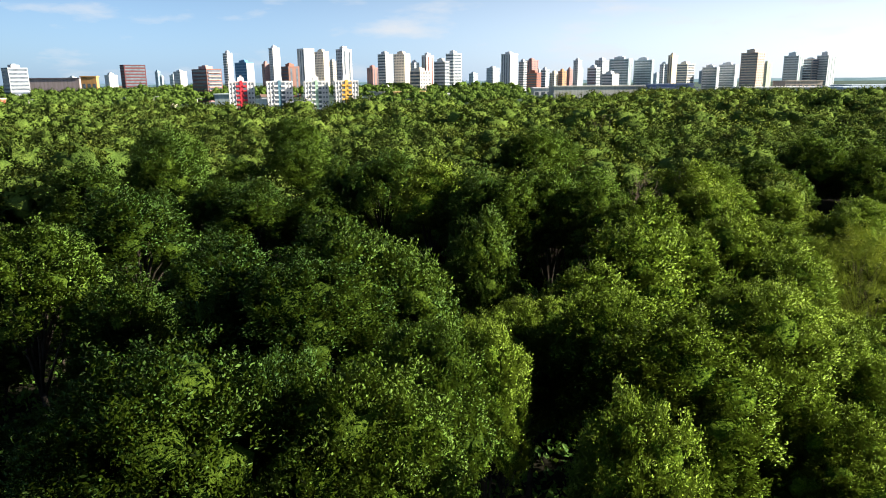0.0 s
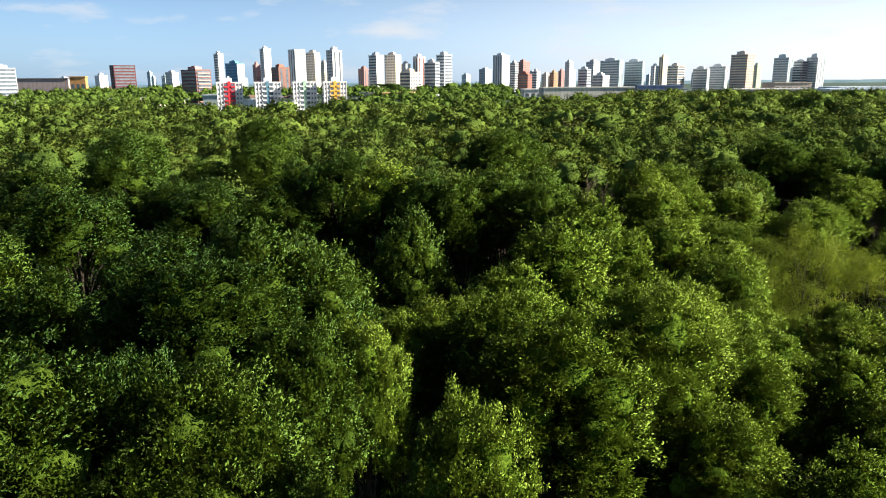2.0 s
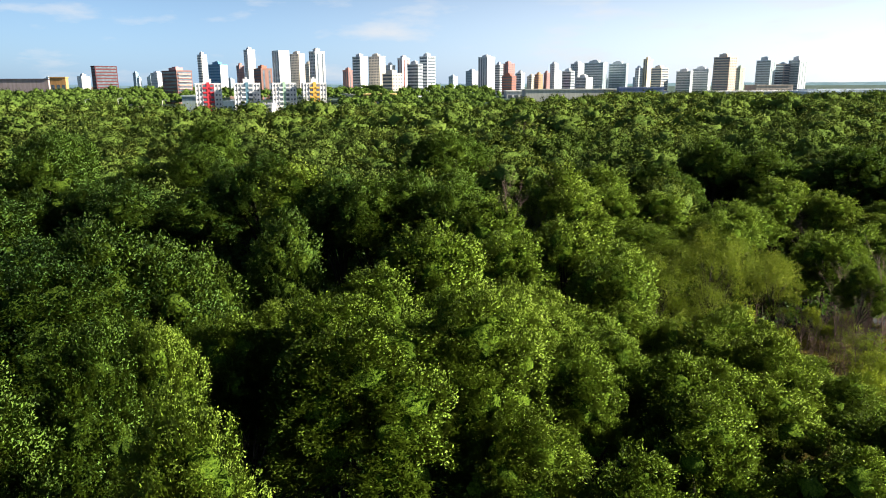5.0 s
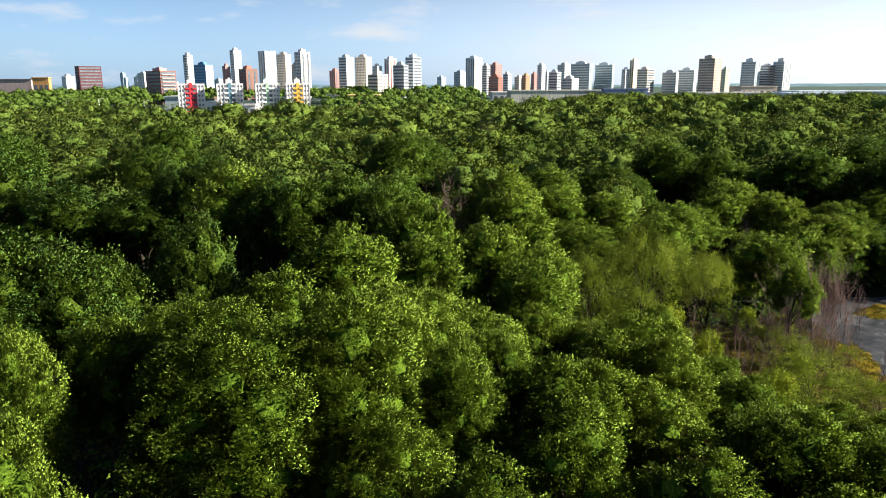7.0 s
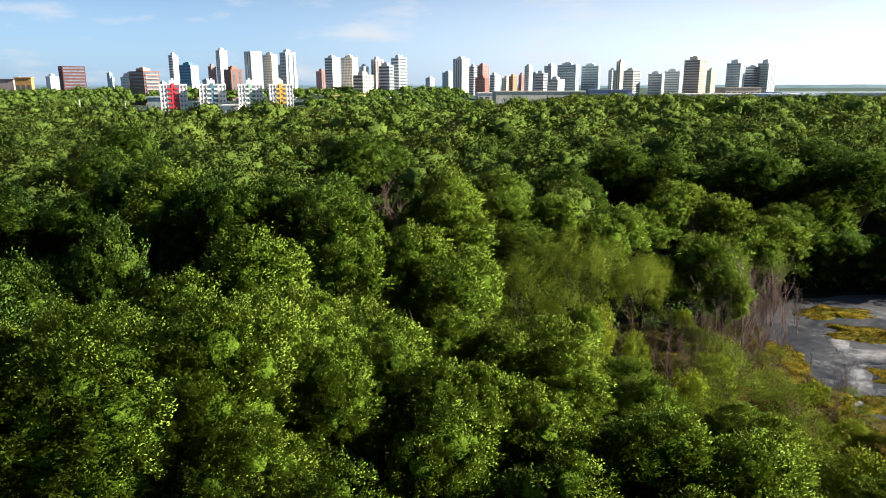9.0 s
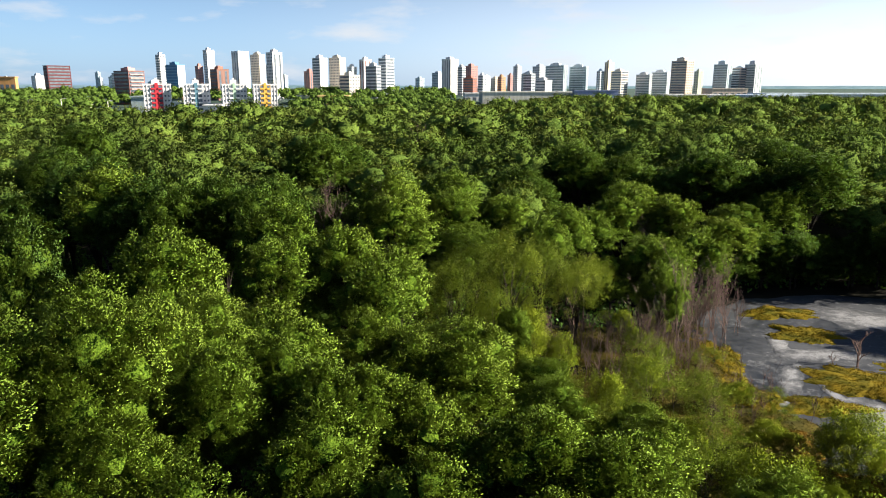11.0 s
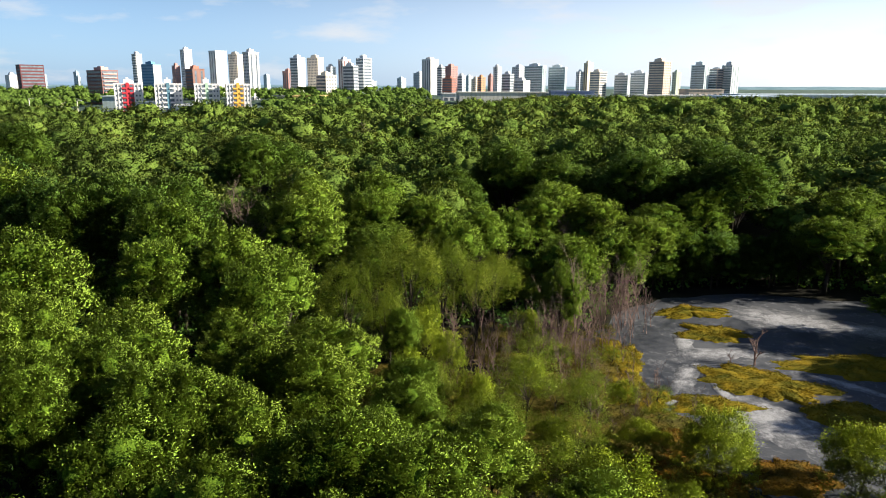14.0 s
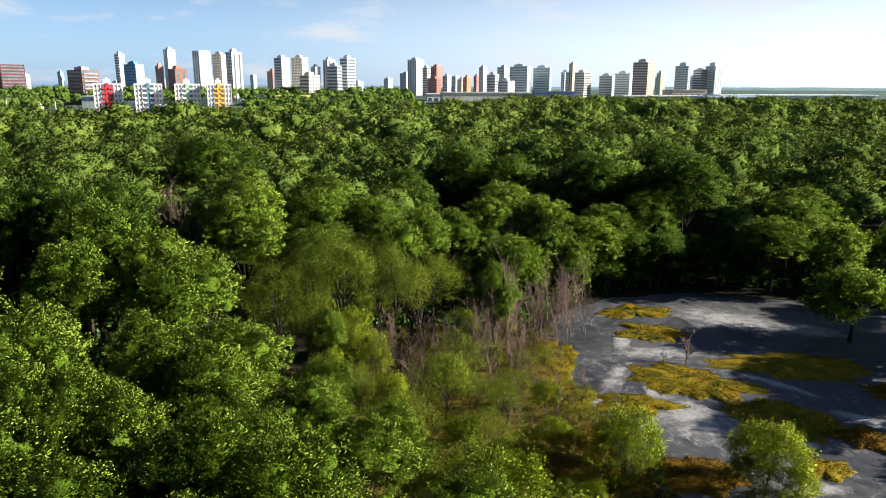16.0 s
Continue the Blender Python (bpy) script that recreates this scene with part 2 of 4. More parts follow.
def crust_material():
    """Dried salt: pale and broken in the middle, thinning out to bare mud at the rim."""
    m, nodes, links, b = shader("salt_crust")
    co = nodes.new("ShaderNodeTexCoord").outputs["Generated"]
    flat, away = nodes.new("ShaderNodeVectorMath"), nodes.new("ShaderNodeVectorMath")
    flat.operation, away.operation = "MULTIPLY", "DISTANCE"
    flat.inputs[1].default_value, away.inputs[1].default_value = (1, 1, 0), (0.5, 0.5, 0)
    links.new(co, flat.inputs[0])
    links.new(flat.outputs["Vector"], away.inputs[0])
    big, mid, fine = noise_out(nodes, links, 0.8, 8.0, rough=0.72), noise_out(nodes, links, 3.0, 6.0, rough=0.7), noise_out(nodes, links, 12.0, 4.0)
    thick = math_node(nodes, links, "SUBTRACT", math_node(nodes, links, "ADD", math_node(nodes, links, "MULTIPLY", big, 1.5), math_node(nodes, links, "MULTIPLY", mid, 0.6)), math_node(nodes, links, "MULTIPLY", away.outputs["Value"], 1.1))
    dry = ramp_node(nodes, links, thick, ((0.46, (0, 0, 0)), (0.70, (0.28, 0.28, 0.28)), (0.98, (1, 1, 1))))
    col = mixed(nodes, links, dry, (0.044, 0.048, 0.057), (0.30, 0.305, 0.32))
    col = mixed(nodes, links, 0.75, col, ramp_node(nodes, links, fine, ((0.36, (0.4, 0.4, 0.4)), (0.6, (1, 1, 1)))), "MULTIPLY")
    links.new(col, b.inputs["Base Color"])
    b.inputs["Roughness"].default_value = 0.6
    relief(nodes, links, b, mid, 0.7, 0.06)
    return m


CRUST = crust_material()


# ---- mesh helpers ----
def mesh_of(name, verts, faces, mat, smooth=False):
    me = bpy.data.meshes.new(name)
    me.from_pydata(verts.tolist() if isinstance(verts, np.ndarray) else verts, [], faces.tolist() if isinstance(faces, np.ndarray) else faces)
    mats = mat if isinstance(mat, (list, tuple)) else [mat]
    for m in mats:
        me.materials.append(m)
    if smooth:
        me.polygons.foreach_set("use_smooth", [True] * len(me.polygons))
    me.update()
    return me


def part(name, me, parent, label="", m=None):
    """One mesh as a part of a thing, or of a part."""
    ob = new(name, me)
    ob.parent = parent
    if m is not None:
        ob.matrix_basis = m
    return tagged(ob, label)


def box_geo(boxes):
    """Verts and faces of boxes (x0, x1, y0, y1, z0, z1)."""
    v, f = [], []
    for x0, x1, y0, y1, z0, z1 in boxes:
        n = len(v)
        v += [(x0, y0, z0), (x1, y0, z0), (x1, y1, z0), (x0, y1, z0), (x0, y0, z1), (x1, y0, z1), (x1, y1, z1), (x0, y1, z1)]
        f += [(n, n + 3, n + 2, n + 1), (n + 4, n + 5, n + 6, n + 7), (n, n + 1, n + 5, n + 4), (n + 1, n + 2, n + 6, n + 5), (n + 2, n + 3, n + 7, n + 6), (n + 3, n, n + 4, n + 7)]
    return v, f


def boxes_mesh(name, boxes, mat):
    v, f = box_geo(boxes)
    return mesh_of(name, v, f, mat)


def tube(points, radii, sides=6):
    """A tapered bent stick through points."""
    v, f = [], []
    pts = [Vector(p) for p in points]
    for i, (p, r) in enumerate(zip(pts, radii)):
        way = (pts[min(i + 1, len(pts) - 1)] - pts[max(i - 1, 0)]).normalized()
        a = way.cross(Vector((0.31, 0.95, 0.05))).normalized()
        b = way.cross(a)
        for k in range(sides):
            q = 2 * math.pi * k / sides
            v.append(tuple(p + (a * math.cos(q) + b * math.sin(q)) * r))
    for i in range(len(pts) - 1):
        for k in range(sides):
            k2 = (k + 1) % sides
            f.append((i * sides + k, i * sides + k2, (i + 1) * sides + k2, (i + 1) * sides + k))
    f.append(tuple(range(sides - 1, -1, -1)))
    f.append(tuple((len(pts) - 1) * sides + k for k in range(sides)))
    return v, f


def joined(pieces):
    v, f = [], []
    for pv, pf in pieces:
        n = len(v)
        v += list(pv)
        f += [tuple(i + n for i in q) for q in pf]
    return v, f


T_ICO = (1 + 5 ** 0.5) / 2
ICO_V = np.array([(-1, T_ICO, 0), (1, T_ICO, 0), (-1, -T_ICO, 0), (1, -T_ICO, 0), (0, -1, T_ICO), (0, 1, T_ICO), (0, -1, -T_ICO), (0, 1, -T_ICO), (T_ICO, 0, -1), (T_ICO, 0, 1), (-T_ICO, 0, -1), (-T_ICO, 0, 1)]) / math.hypot(1, T_ICO)
ICO_F = np.array([(0, 11, 5), (0, 5, 1), (0, 1, 7), (0, 7, 10), (0, 10, 11), (1, 5, 9), (5, 11, 4), (11, 10, 2), (10, 7, 6), (7, 1, 8), (3, 9, 4), (3, 4, 2), (3, 2, 6), (3, 6, 8), (3, 8, 9), (4, 9, 5), (2, 4, 11), (6, 2, 10), (8, 6, 7), (9, 8, 1)])


def unit(a):
    return a / np.linalg.norm(a, axis=-1, keepdims=True)


def leaf_quads(rng, where, way, size, spread=0.55, slim=0.46):
    """Small bent leaves at the points, facing roughly along way: verts (n*4, 3)."""
    n = len(where)
    normal = unit(way + rng.normal(0, spread, (n, 3)))
    along = unit(np.cross(normal, rng.normal(0, 1, (n, 3))))
    across = np.cross(normal, along)
    s = size * rng.uniform(0.65, 1.3, (n, 1))
    tip, base = where + along * s * 0.5 - normal * s * 0.10, where - along * s * 0.5 - normal * s * 0.06
    w = s * slim * 0.5
    return np.stack([tip, where + across * w + normal * s * 0.05, base, where - across * w + normal * s * 0.05], 1).reshape(-1, 3)


def ball(levels):
    """Unit directions and faces of a ball of even triangles."""
    v, f = [tuple(p) for p in ICO_V], ICO_F.tolist()
    for _ in range(levels):
        mids, out = {}, []
        for tri in f:
            m = []
            for i in range(3):
                key = tuple(sorted((tri[i], tri[(i + 1) % 3])))
                if key not in mids:
                    p = (np.array(v[key[0]]) + np.array(v[key[1]])) / 2
                    mids[key] = len(v)
                    v.append(tuple(p / np.linalg.norm(p)))
                m.append(mids[key])
            out += [(tri[0], m[0], m[2]), (tri[1], m[1], m[0]), (tri[2], m[2], m[1]), tuple(m)]
        f = out
    return np.array(v), np.array(f)


BALLS = [ball(0), ball(1), ball(2)]


def billow(d, big, k):
    """How far a mass of foliage bulges in each direction, as a share of its size."""
    return np.array([1.0 + 0.42 * noise.noise(Vector(q) * 1.6 + Vector((k * 3.1, k, 0))) + 0.46 * noise.noise(Vector(q) * 3.0 * max(0.7, big) + Vector((k, 5.0, k))) for q in d])[:, None]


def crown_masses(rng, radius, top, bottom, masses):
    """Centres, radii and heights of the billows that make up one domed crown."""
    out, half = [], (top - bottom) / 2
    for i in range(masses):
        z = 1.0 - 1.3 * (i + 0.25) / masses
        big = radius * rng.uniform(0.24, 0.43)
        a = i * 2.39996 + rng.uniform(-0.5, 0.5)
        reach = (radius - big * 0.85) * (1 - abs(z) ** 2.4) ** 0.42 * rng.uniform(0.72, 1.04)
        out.append((reach * math.cos(a), reach * math.sin(a), top - half + z * (half - big * 0.9) * rng.uniform(0.88, 1.06), big, rng.uniform(0.9, 1.3)))
    return np.array(out)


def crown_geo(seed, radius=2.8, top=15.0, bottom=5.0, masses=12, sprigs=60, per=8, tuft=0.4, tufted=0.67, leaves=10, size=0.13, shoot=0.4, clump=0.07, hang=0.0, low=-0.6, slim=0.45, rise=0.45, own_way=0.55):
    """Leaf verts, the way each leaf lies, and the masses of one crown. Leaves sit along shoots, shoots in rounded tufts; tufts inside a neighbouring mass are left out."""
    rng = np.random.default_rng(seed)
    lumps = crown_masses(rng, radius, top, bottom, masses)
    verts, ways = [], []
    mid = np.array((0, 0, bottom + (top - bottom) * 0.35))
    for i, (x, y, z, big, tall) in enumerate(lumps):
        c, n = np.array((x, y, z)), int(sprigs * (big / radius / 0.4) ** 2)
        d = unit(rng.normal(0, 1, (n, 3)))
        outward = unit(c - mid + (0, 0, 1e-3))
        d = d[(d @ outward > -0.35) & (d[:, 2] > low)]
        p = c + d * big * billow(d, big, seed + i) * (1, 1, tall) * rng.uniform(0.84, 1.04, (len(d), 1))
        away = np.linalg.norm((p[:, None] - lumps[None, :, :3]) / np.stack([lumps[:, 3], lumps[:, 3], lumps[:, 3] * lumps[:, 4]], 1)[None], axis=2)
        away[:, i] = 9
        p, d = p[away.min(1) > 0.80], d[away.min(1) > 0.80]
        if not len(p):
            continue
        p, d = np.repeat(p, per, 0), np.repeat(d, per, 0)
        e = unit(d * 0.75 + (0, 0, 0.2) + rng.normal(0, 0.6, d.shape))
        p = p + e * np.repeat(tuft * rng.uniform(0.6, 1.25, (len(p) // per, 1)), per, 0) * rng.uniform(0.75, 1.1, (len(p), 1))
        d = unit(d * (1.15 - tufted) + e * tufted)
        w = unit(d * 0.75 + (0, 0, rise) + rng.normal(0, 0.35, d.shape))
        long = shoot * rng.uniform(0.5, 1.4, (len(p), 1))
        lie = unit(d * own_way + unit(p - mid) * (0.9 - own_way) + (0, 0, 0.15) + rng.normal(0, 0.10, d.shape))
        p, d, w, long, lie = (np.repeat(q, leaves, 0) for q in (p, d, w, long, lie))
        q = p + w * long * rng.uniform(-0.45, 1.0, (len(p), 1)) + rng.normal(0, clump, p.shape)
        q[:, 2] -= hang * rng.uniform(0, 1, len(q))
        along = unit(w * 0.8 + rng.normal(0, 0.55, q.shape) - (0, 0, hang))
        across = unit(np.cross(along, d + (0, 0, 0.5) + rng.normal(0, 0.5, q.shape)))
        normal = np.cross(across, along)
        s = size * rng.uniform(0.6, 1.3, (len(q), 1))
        k = s * slim * 0.5
        verts.append(np.stack([q + along * s * 0.5 - normal * s * 0.12, q + across * k, q - along * s * 0.5, q - across * k], 1).reshape(-1, 3))
        ways.append(np.repeat(unit(lie + rng.normal(0, 0.15, lie.shape)), 4, 0))
    return np.concatenate(verts), np.concatenate(ways), lumps


def quads(n):
    return np.arange(n * 4).reshape(-1, 4)


def soft_crown(me, ways):
    """Leaves catch the light by the way their twig faces."""
    me.polygons.foreach_set("use_smooth", [True] * len(me.polygons))
    me.normals_split_custom_set_from_vertices(ways.tolist())
    me.update()


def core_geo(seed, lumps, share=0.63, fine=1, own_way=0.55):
    """Filler cores for the dense twigs and leaves within each mass: verts, the way they face, faces."""
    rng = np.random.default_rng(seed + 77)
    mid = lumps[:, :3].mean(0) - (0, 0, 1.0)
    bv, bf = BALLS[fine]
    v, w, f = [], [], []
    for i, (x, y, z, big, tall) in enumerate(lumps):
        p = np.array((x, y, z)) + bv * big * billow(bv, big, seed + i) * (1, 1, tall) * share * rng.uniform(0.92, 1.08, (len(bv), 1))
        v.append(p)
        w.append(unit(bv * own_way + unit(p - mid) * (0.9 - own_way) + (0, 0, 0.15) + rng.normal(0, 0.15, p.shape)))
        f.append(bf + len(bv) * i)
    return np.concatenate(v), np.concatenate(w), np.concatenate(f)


def trunk_geo(seed, lobes, height, thick):
    rng = np.random.default_rng(seed + 5)
    bend = rng.uniform(-0.4, 0.4, 4)
    stem = [(0, 0, -0.2), (bend[0] * 0.5, bend[1] * 0.5, height * 0.22), (bend[0], bend[1], height * 0.45), (bend[2], bend[3], height * 0.8)]
    pieces = [tube(stem, [thick, thick * 0.8, thick * 0.6, thick * 0.2], 7)]
    for x, y, z in lobes[:: max(1, len(lobes) // 9), :3]:
        s = rng.uniform(0.25, 0.45) * height
        s = min(s, z - 0.5)
        a = (bend[0] * 0.9, bend[1] * 0.9, s)
        m = (x * 0.45, y * 0.45, s + (z - s) * 0.6)
        pieces.append(tube([a, m, (x, y, z)], [thick * 0.45, thick * 0.3, thick * 0.1], 5))
    return joined(pieces)


def branch_geo(seed, height, spread, levels=3, thick=0.09, forks=4):
    """Bare branching wood."""
    rng = random.Random(seed)
    pieces = []

    def grow(p, way, length, r, level):
        q = p + way * length * 0.5 + Vector((rng.uniform(-1, 1), rng.uniform(-1, 1), rng.uniform(-0.3, 0.6))) * length * 0.07
        e = q + (way + Vector((rng.uniform(-1, 1), rng.uniform(-1, 1), 0.2)) * 0.18).normalized() * length * 0.5
        pieces.append(tube([p, q, e], [r, r * 0.75, r * 0.45], 4 if level else 5))
        if level < levels:
            for k in range(forks if level else forks + 2):
                t = rng.uniform(0.25, 1.0)
                s = p.lerp(e, t)
                a = rng.uniform(0, 2 * math.pi)
                w = (way * 0.9 + Vector((math.cos(a), math.sin(a), rng.uniform(0.0, 0.5))) * spread).normalized()
                grow(s, w, length * rng.uniform(0.38, 0.62), r * 0.5, level + 1)

    grow(Vector((0, 0, -0.1)), Vector((rng.uniform(-0.1, 0.1), rng.uniform(-0.1, 0.1), 1)).normalized(), height * 0.72, thick, 0)
    return joined(pieces)


# ---- ground, mud flat, distance ----
def ground_sheet():
    xs = [-4200, -1500, -500, -120, -40, 0, 40, 120, 500, 1500, 4200]
    ys = [-400, -60, 0, 60, 120, 300, 700, 1500, 2800, 4600]
    v = [(x, y, 0.0) for y in ys for x in xs]
    n = len(xs)
    f = [(j * n + i, j * n + i + 1, (j + 1) * n + i + 1, (j + 1) * n + i) for j in range(len(ys) - 1) for i in range(n - 1)]
    return tagged(new("ground", mesh_of("ground", v, f, SOIL)), "damp forest soil and leaf litter, darkened for shade in gaps", "ground", kind="structure")


def blob_mesh(name, seed, rx, ry, height, mat, rings=10, spokes=72, ragged=0.2, skirt=0.0, bumps=0.0):
    """A low flat patch with an uneven outline, highest in the middle."""
    v, f = [(0, 0, height)], []
    for i in range(1, rings + 1):
        q = i / rings
        for k in range(spokes):
            a = 2 * math.pi * k / spokes
            wob = 1 + ragged * noise.noise(Vector((math.cos(a) * 1.6, math.sin(a) * 1.6, seed * 3.7))) + ragged * 0.6 * noise.noise(Vector((math.cos(a) * 5, math.sin(a) * 5, seed * 1.3)))
            x, y = rx * q * wob * math.cos(a), ry * q * wob * math.sin(a)
            z = height * (1 - q ** 4) + skirt * q ** 4 + bumps * noise.noise(Vector((x * 0.9, y * 0.9, seed))) * (1 - q ** 6)
            v.append((x, y, z))
    for k in range(spokes):
        f.append((0, 1 + k, 1 + (k + 1) % spokes))
    for i in range(rings - 1):
        for k in range(spokes):
            a, b = 1 + i * spokes, 1 + (i + 1) * spokes
            f.append((a + k, b + k, b + (k + 1) % spokes, a + (k + 1) % spokes))
    return mesh_of(name, v, f, mat, smooth=True)


ground_sheet()
mud = tagged(new("mud_flat", blob_mesh("mud_flat", 2, 25, 26, 0.05, MUD, rings=24, spokes=120, ragged=0.16, skirt=0.004, bumps=0.05)), "grey damp tidal mud flat with pale dried patches", "mud flat", kind="structure")
mud.location = (79, 53, 0)


def crust_patch(seed, x, y, rx, ry, turn):
    ob = new("salt_crust", blob_mesh("salt_crust", seed, rx, ry, 0.05, CRUST, rings=8, ragged=0.35, skirt=-0.02, bumps=0.03))
    ob.matrix_world = pose(x, y, 0.045, 0, 0, turn)
    tagged(ob, "pale dried salt crust on grey mud", "mud", "salt crust", kind="structure")


for i, (x, y, rx, ry, turn) in enumerate(((77.6, 67.4, 7.2, 4.2, -38), (84, 63.5, 4.5, 2.4, -40), (63.5, 45.0, 3.5, 5.4, 8), (60.3, 53.0, 1.1, 4.6, -34), (66.0, 58.3, 4.8, 1.7, -3), (63.6, 61.0, 1.1, 4.2, -20), (62.3, 50.2, 0.8, 4.4, -14), (69.5, 41.0, 2.4, 1.5, -30), (57.2, 48.6, 2.6, 0.5, 12), (73.8, 50.2, 4.6, 0.7, -52), (76.8, 43.5, 3.0, 1.2, -40), (67.6, 35.2, 2.0, 0.8, -10))):
    crust_patch(10 + i, x, y, rx, ry, turn)


def grass_patch(seed, x, y, rx, ry, turn, mat, tufts):
    """A raised island of low salt grass."""
    ob = new("salt_grass", blob_mesh("salt_grass", seed, rx, ry, 0.26, mat, rings=12, ragged=0.55, skirt=-0.05, bumps=0.12))
    ob.matrix_world = pose(x, y, 0.05, 0, 0, turn)
    tagged(ob, "low yellow-olive salt grass island on the mud", "grass", "grass islands")
    rng = np.random.default_rng(seed)
    n = int(rx * ry * tufts)
    a, r = rng.uniform(0, 2 * math.pi, n), np.sqrt(rng.uniform(0, 1, n)) * 0.97
    wob = np.array([1 + 0.55 * noise.noise(Vector((math.cos(q) * 1.6, math.sin(q) * 1.6, seed * 3.7))) + 0.33 * noise.noise(Vector((math.cos(q) * 5, math.sin(q) * 5, seed * 1.3))) for q in a])
    p = np.stack([np.cos(a) * r * rx * wob, np.sin(a) * r * ry * wob, 0.25 * (1 - r ** 4) + rng.uniform(0.0, 0.1, n)], 1)
    v = leaf_quads(rng, p, np.tile((0, 0, 0.9), (n, 1)), 0.17, 0.45, 0.4)
    tagged(part("tufts", mesh_of("tufts", v, quads(n), mat), ob), kind="stuff")


for i, (x, y, rx, ry, turn, red) in enumerate(((67.8, 63.8, 3.5, 2.5, 0, 0), (66.7, 51.2, 4.9, 3.6, -38, 0), (60.2, 47.8, 3.2, 1.8, -10, 0), (77.5, 54.0, 7.0, 3.0, -12, 0), (70.8, 44.4, 4.6, 2.8, -48, 0), (74.6, 40.8, 3.4, 2.2, -40, 1), (60.5, 37.3, 3.0, 2.6, 0, 1), (54.6, 42.8, 1.9, 1.9, 0, 1), (69.2, 37.3, 2.1, 1.3, 0, 0), (68.4, 70.5, 4.2, 2.4, 0, 0), (51.5, 38.5, 3.2, 3.6, 0, 1), (55.5, 37.0, 2.2, 1.6, 0, 1), (85, 47, 5, 2.4, -15, 1), (54.5, 50, 2.6, 4.5, 0, 0), (56, 58.5, 2.6, 4.2, 0, 0), (47.5, 49, 9.5, 17, 0, 2), (38, 43, 7, 16, 0, 2))):
    grass_patch(30 + i, x, y, rx, ry, turn, (GRASS, GRASS_RED, THATCH)[red], 260 if rx < 6.5 else 150)


# ---- trees ----
def crown_mesh(name, seed, leaf, inner=True, **how):
    v, ways, lobes = crown_geo(seed, **how)
    f = quads(len(v) // 4).tolist()
    n = len(f)
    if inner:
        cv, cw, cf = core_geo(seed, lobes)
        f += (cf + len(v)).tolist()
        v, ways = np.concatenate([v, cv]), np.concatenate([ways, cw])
    me = mesh_of(name, v, f, [leaf, BRIGHT_INNER_SHADE if leaf is LEAF_BRIGHT else INNER_SHADE])
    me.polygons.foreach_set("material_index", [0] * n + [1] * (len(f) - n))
    soft_crown(me, ways)
    return me, lobes


class Kind:
    """One sort of tree: its meshes, its natural height and crown radius."""

    def __init__(self, seed, leaf, height=15.0, radius=2.8, thick=0.22, inner=True, **how):
        self.height, self.radius = height, radius
        self.crown, lobes = crown_mesh("crown", seed, leaf, inner, radius=radius, top=height, **how)
        tv, tf = trunk_geo(seed, lobes, height, thick)
        self.trunk = mesh_of("trunk", tv, tf, BARK, smooth=True)


NEAR = dict(bottom=6.0, radius=3.0, masses=18, sprigs=88, per=10, tuft=0.38, leaves=12, size=0.125, shoot=0.26)
FINE = dict(bottom=6.0, radius=3.0, masses=18, sprigs=84, per=10, tuft=0.36, leaves=14, size=0.12, shoot=0.22, hang=0.05, slim=0.44, rise=0.5)
MIDDLE = dict(bottom=5.5, radius=3.2, masses=17, sprigs=52, per=8, tuft=0.5, leaves=9, size=0.2, shoot=0.34, clump=0.09)
LOW = dict(height=8.0, radius=2.9, thick=0.14, bottom=0.6, masses=14, sprigs=44, per=8, tuft=0.45, leaves=9, size=0.18, shoot=0.34, clump=0.09, low=-0.8)
DEEP_KINDS = [Kind(s, LEAF_DEEP, **NEAR) for s in (1, 10)]
BROAD_KINDS = [Kind(s, LEAF_BROAD, **NEAR) for s in (2, 3)]
BRIGHT_KINDS = [Kind(s, LEAF_BRIGHT, **FINE) for s in (4, 5, 6)]
YOUNG_KINDS = [Kind(s, LEAF_BRIGHT, height=10.0, thick=0.12, **dict(FINE, radius=2.2, bottom=2.6, masses=13, sprigs=50)) for s in (7, 8, 9)]
SHADE_FAR = [Kind(s, LEAF_DEEP, **MIDDLE) for s in (11, 26)]
BROAD_FAR = [Kind(s, LEAF_BROAD, **MIDDLE) for s in (12, 13)]
BRIGHT_FAR = [Kind(s, LEAF_BRIGHT, **MIDDLE) for s in (14, 15, 16)]
BROAD_LOW = [Kind(s, LEAF_BROAD, **LOW) for s in (17, 18)]
SHADE_LOW = [Kind(s, LEAF_DEEP, **LOW) for s in (36, 37)]
BRIGHT_LOW = [Kind(s, LEAF_BRIGHT, **LOW) for s in (19, 20)]
SAPLING_KINDS = [Kind(s, LEAF_BUSH, height=5.0, radius=1.6, thick=0.05, inner=False, bottom=0.7, masses=11, sprigs=32, tuft=0.3, leaves=11, size=0.115, shoot=0.45, clump=0.1, rise=0.8, low=-0.8) for s in (27, 28)]
SPARSE_KINDS = [Kind(s, LEAF_OLIVE, height=5.0, radius=1.6, thick=0.05, inner=False, bottom=1.0, masses=9, sprigs=18, tuft=0.3, leaves=10, size=0.09, shoot=0.5, clump=0.1, rise=0.8) for s in (29, 30)]
OPEN_KINDS = [Kind(s, LEAF_OLIVE, height=9.0, radius=2.2, thick=0.10, inner=False, bottom=2.6, masses=12, sprigs=34, per=7, tuft=0.36, leaves=12, size=0.095, shoot=0.6, clump=0.1, rise=0.9) for s in (21, 22, 23)]
BUSH_KINDS = [Kind(s, LEAF_BUSH, height=4.5, radius=2.0, thick=0.06, inner=False, bottom=-1.4, masses=18, sprigs=56, per=9, tuft=0.3, leaves=12, size=0.10, shoot=0.4, clump=0.08, rise=0.9, low=-0.9) for s in (24, 25)]
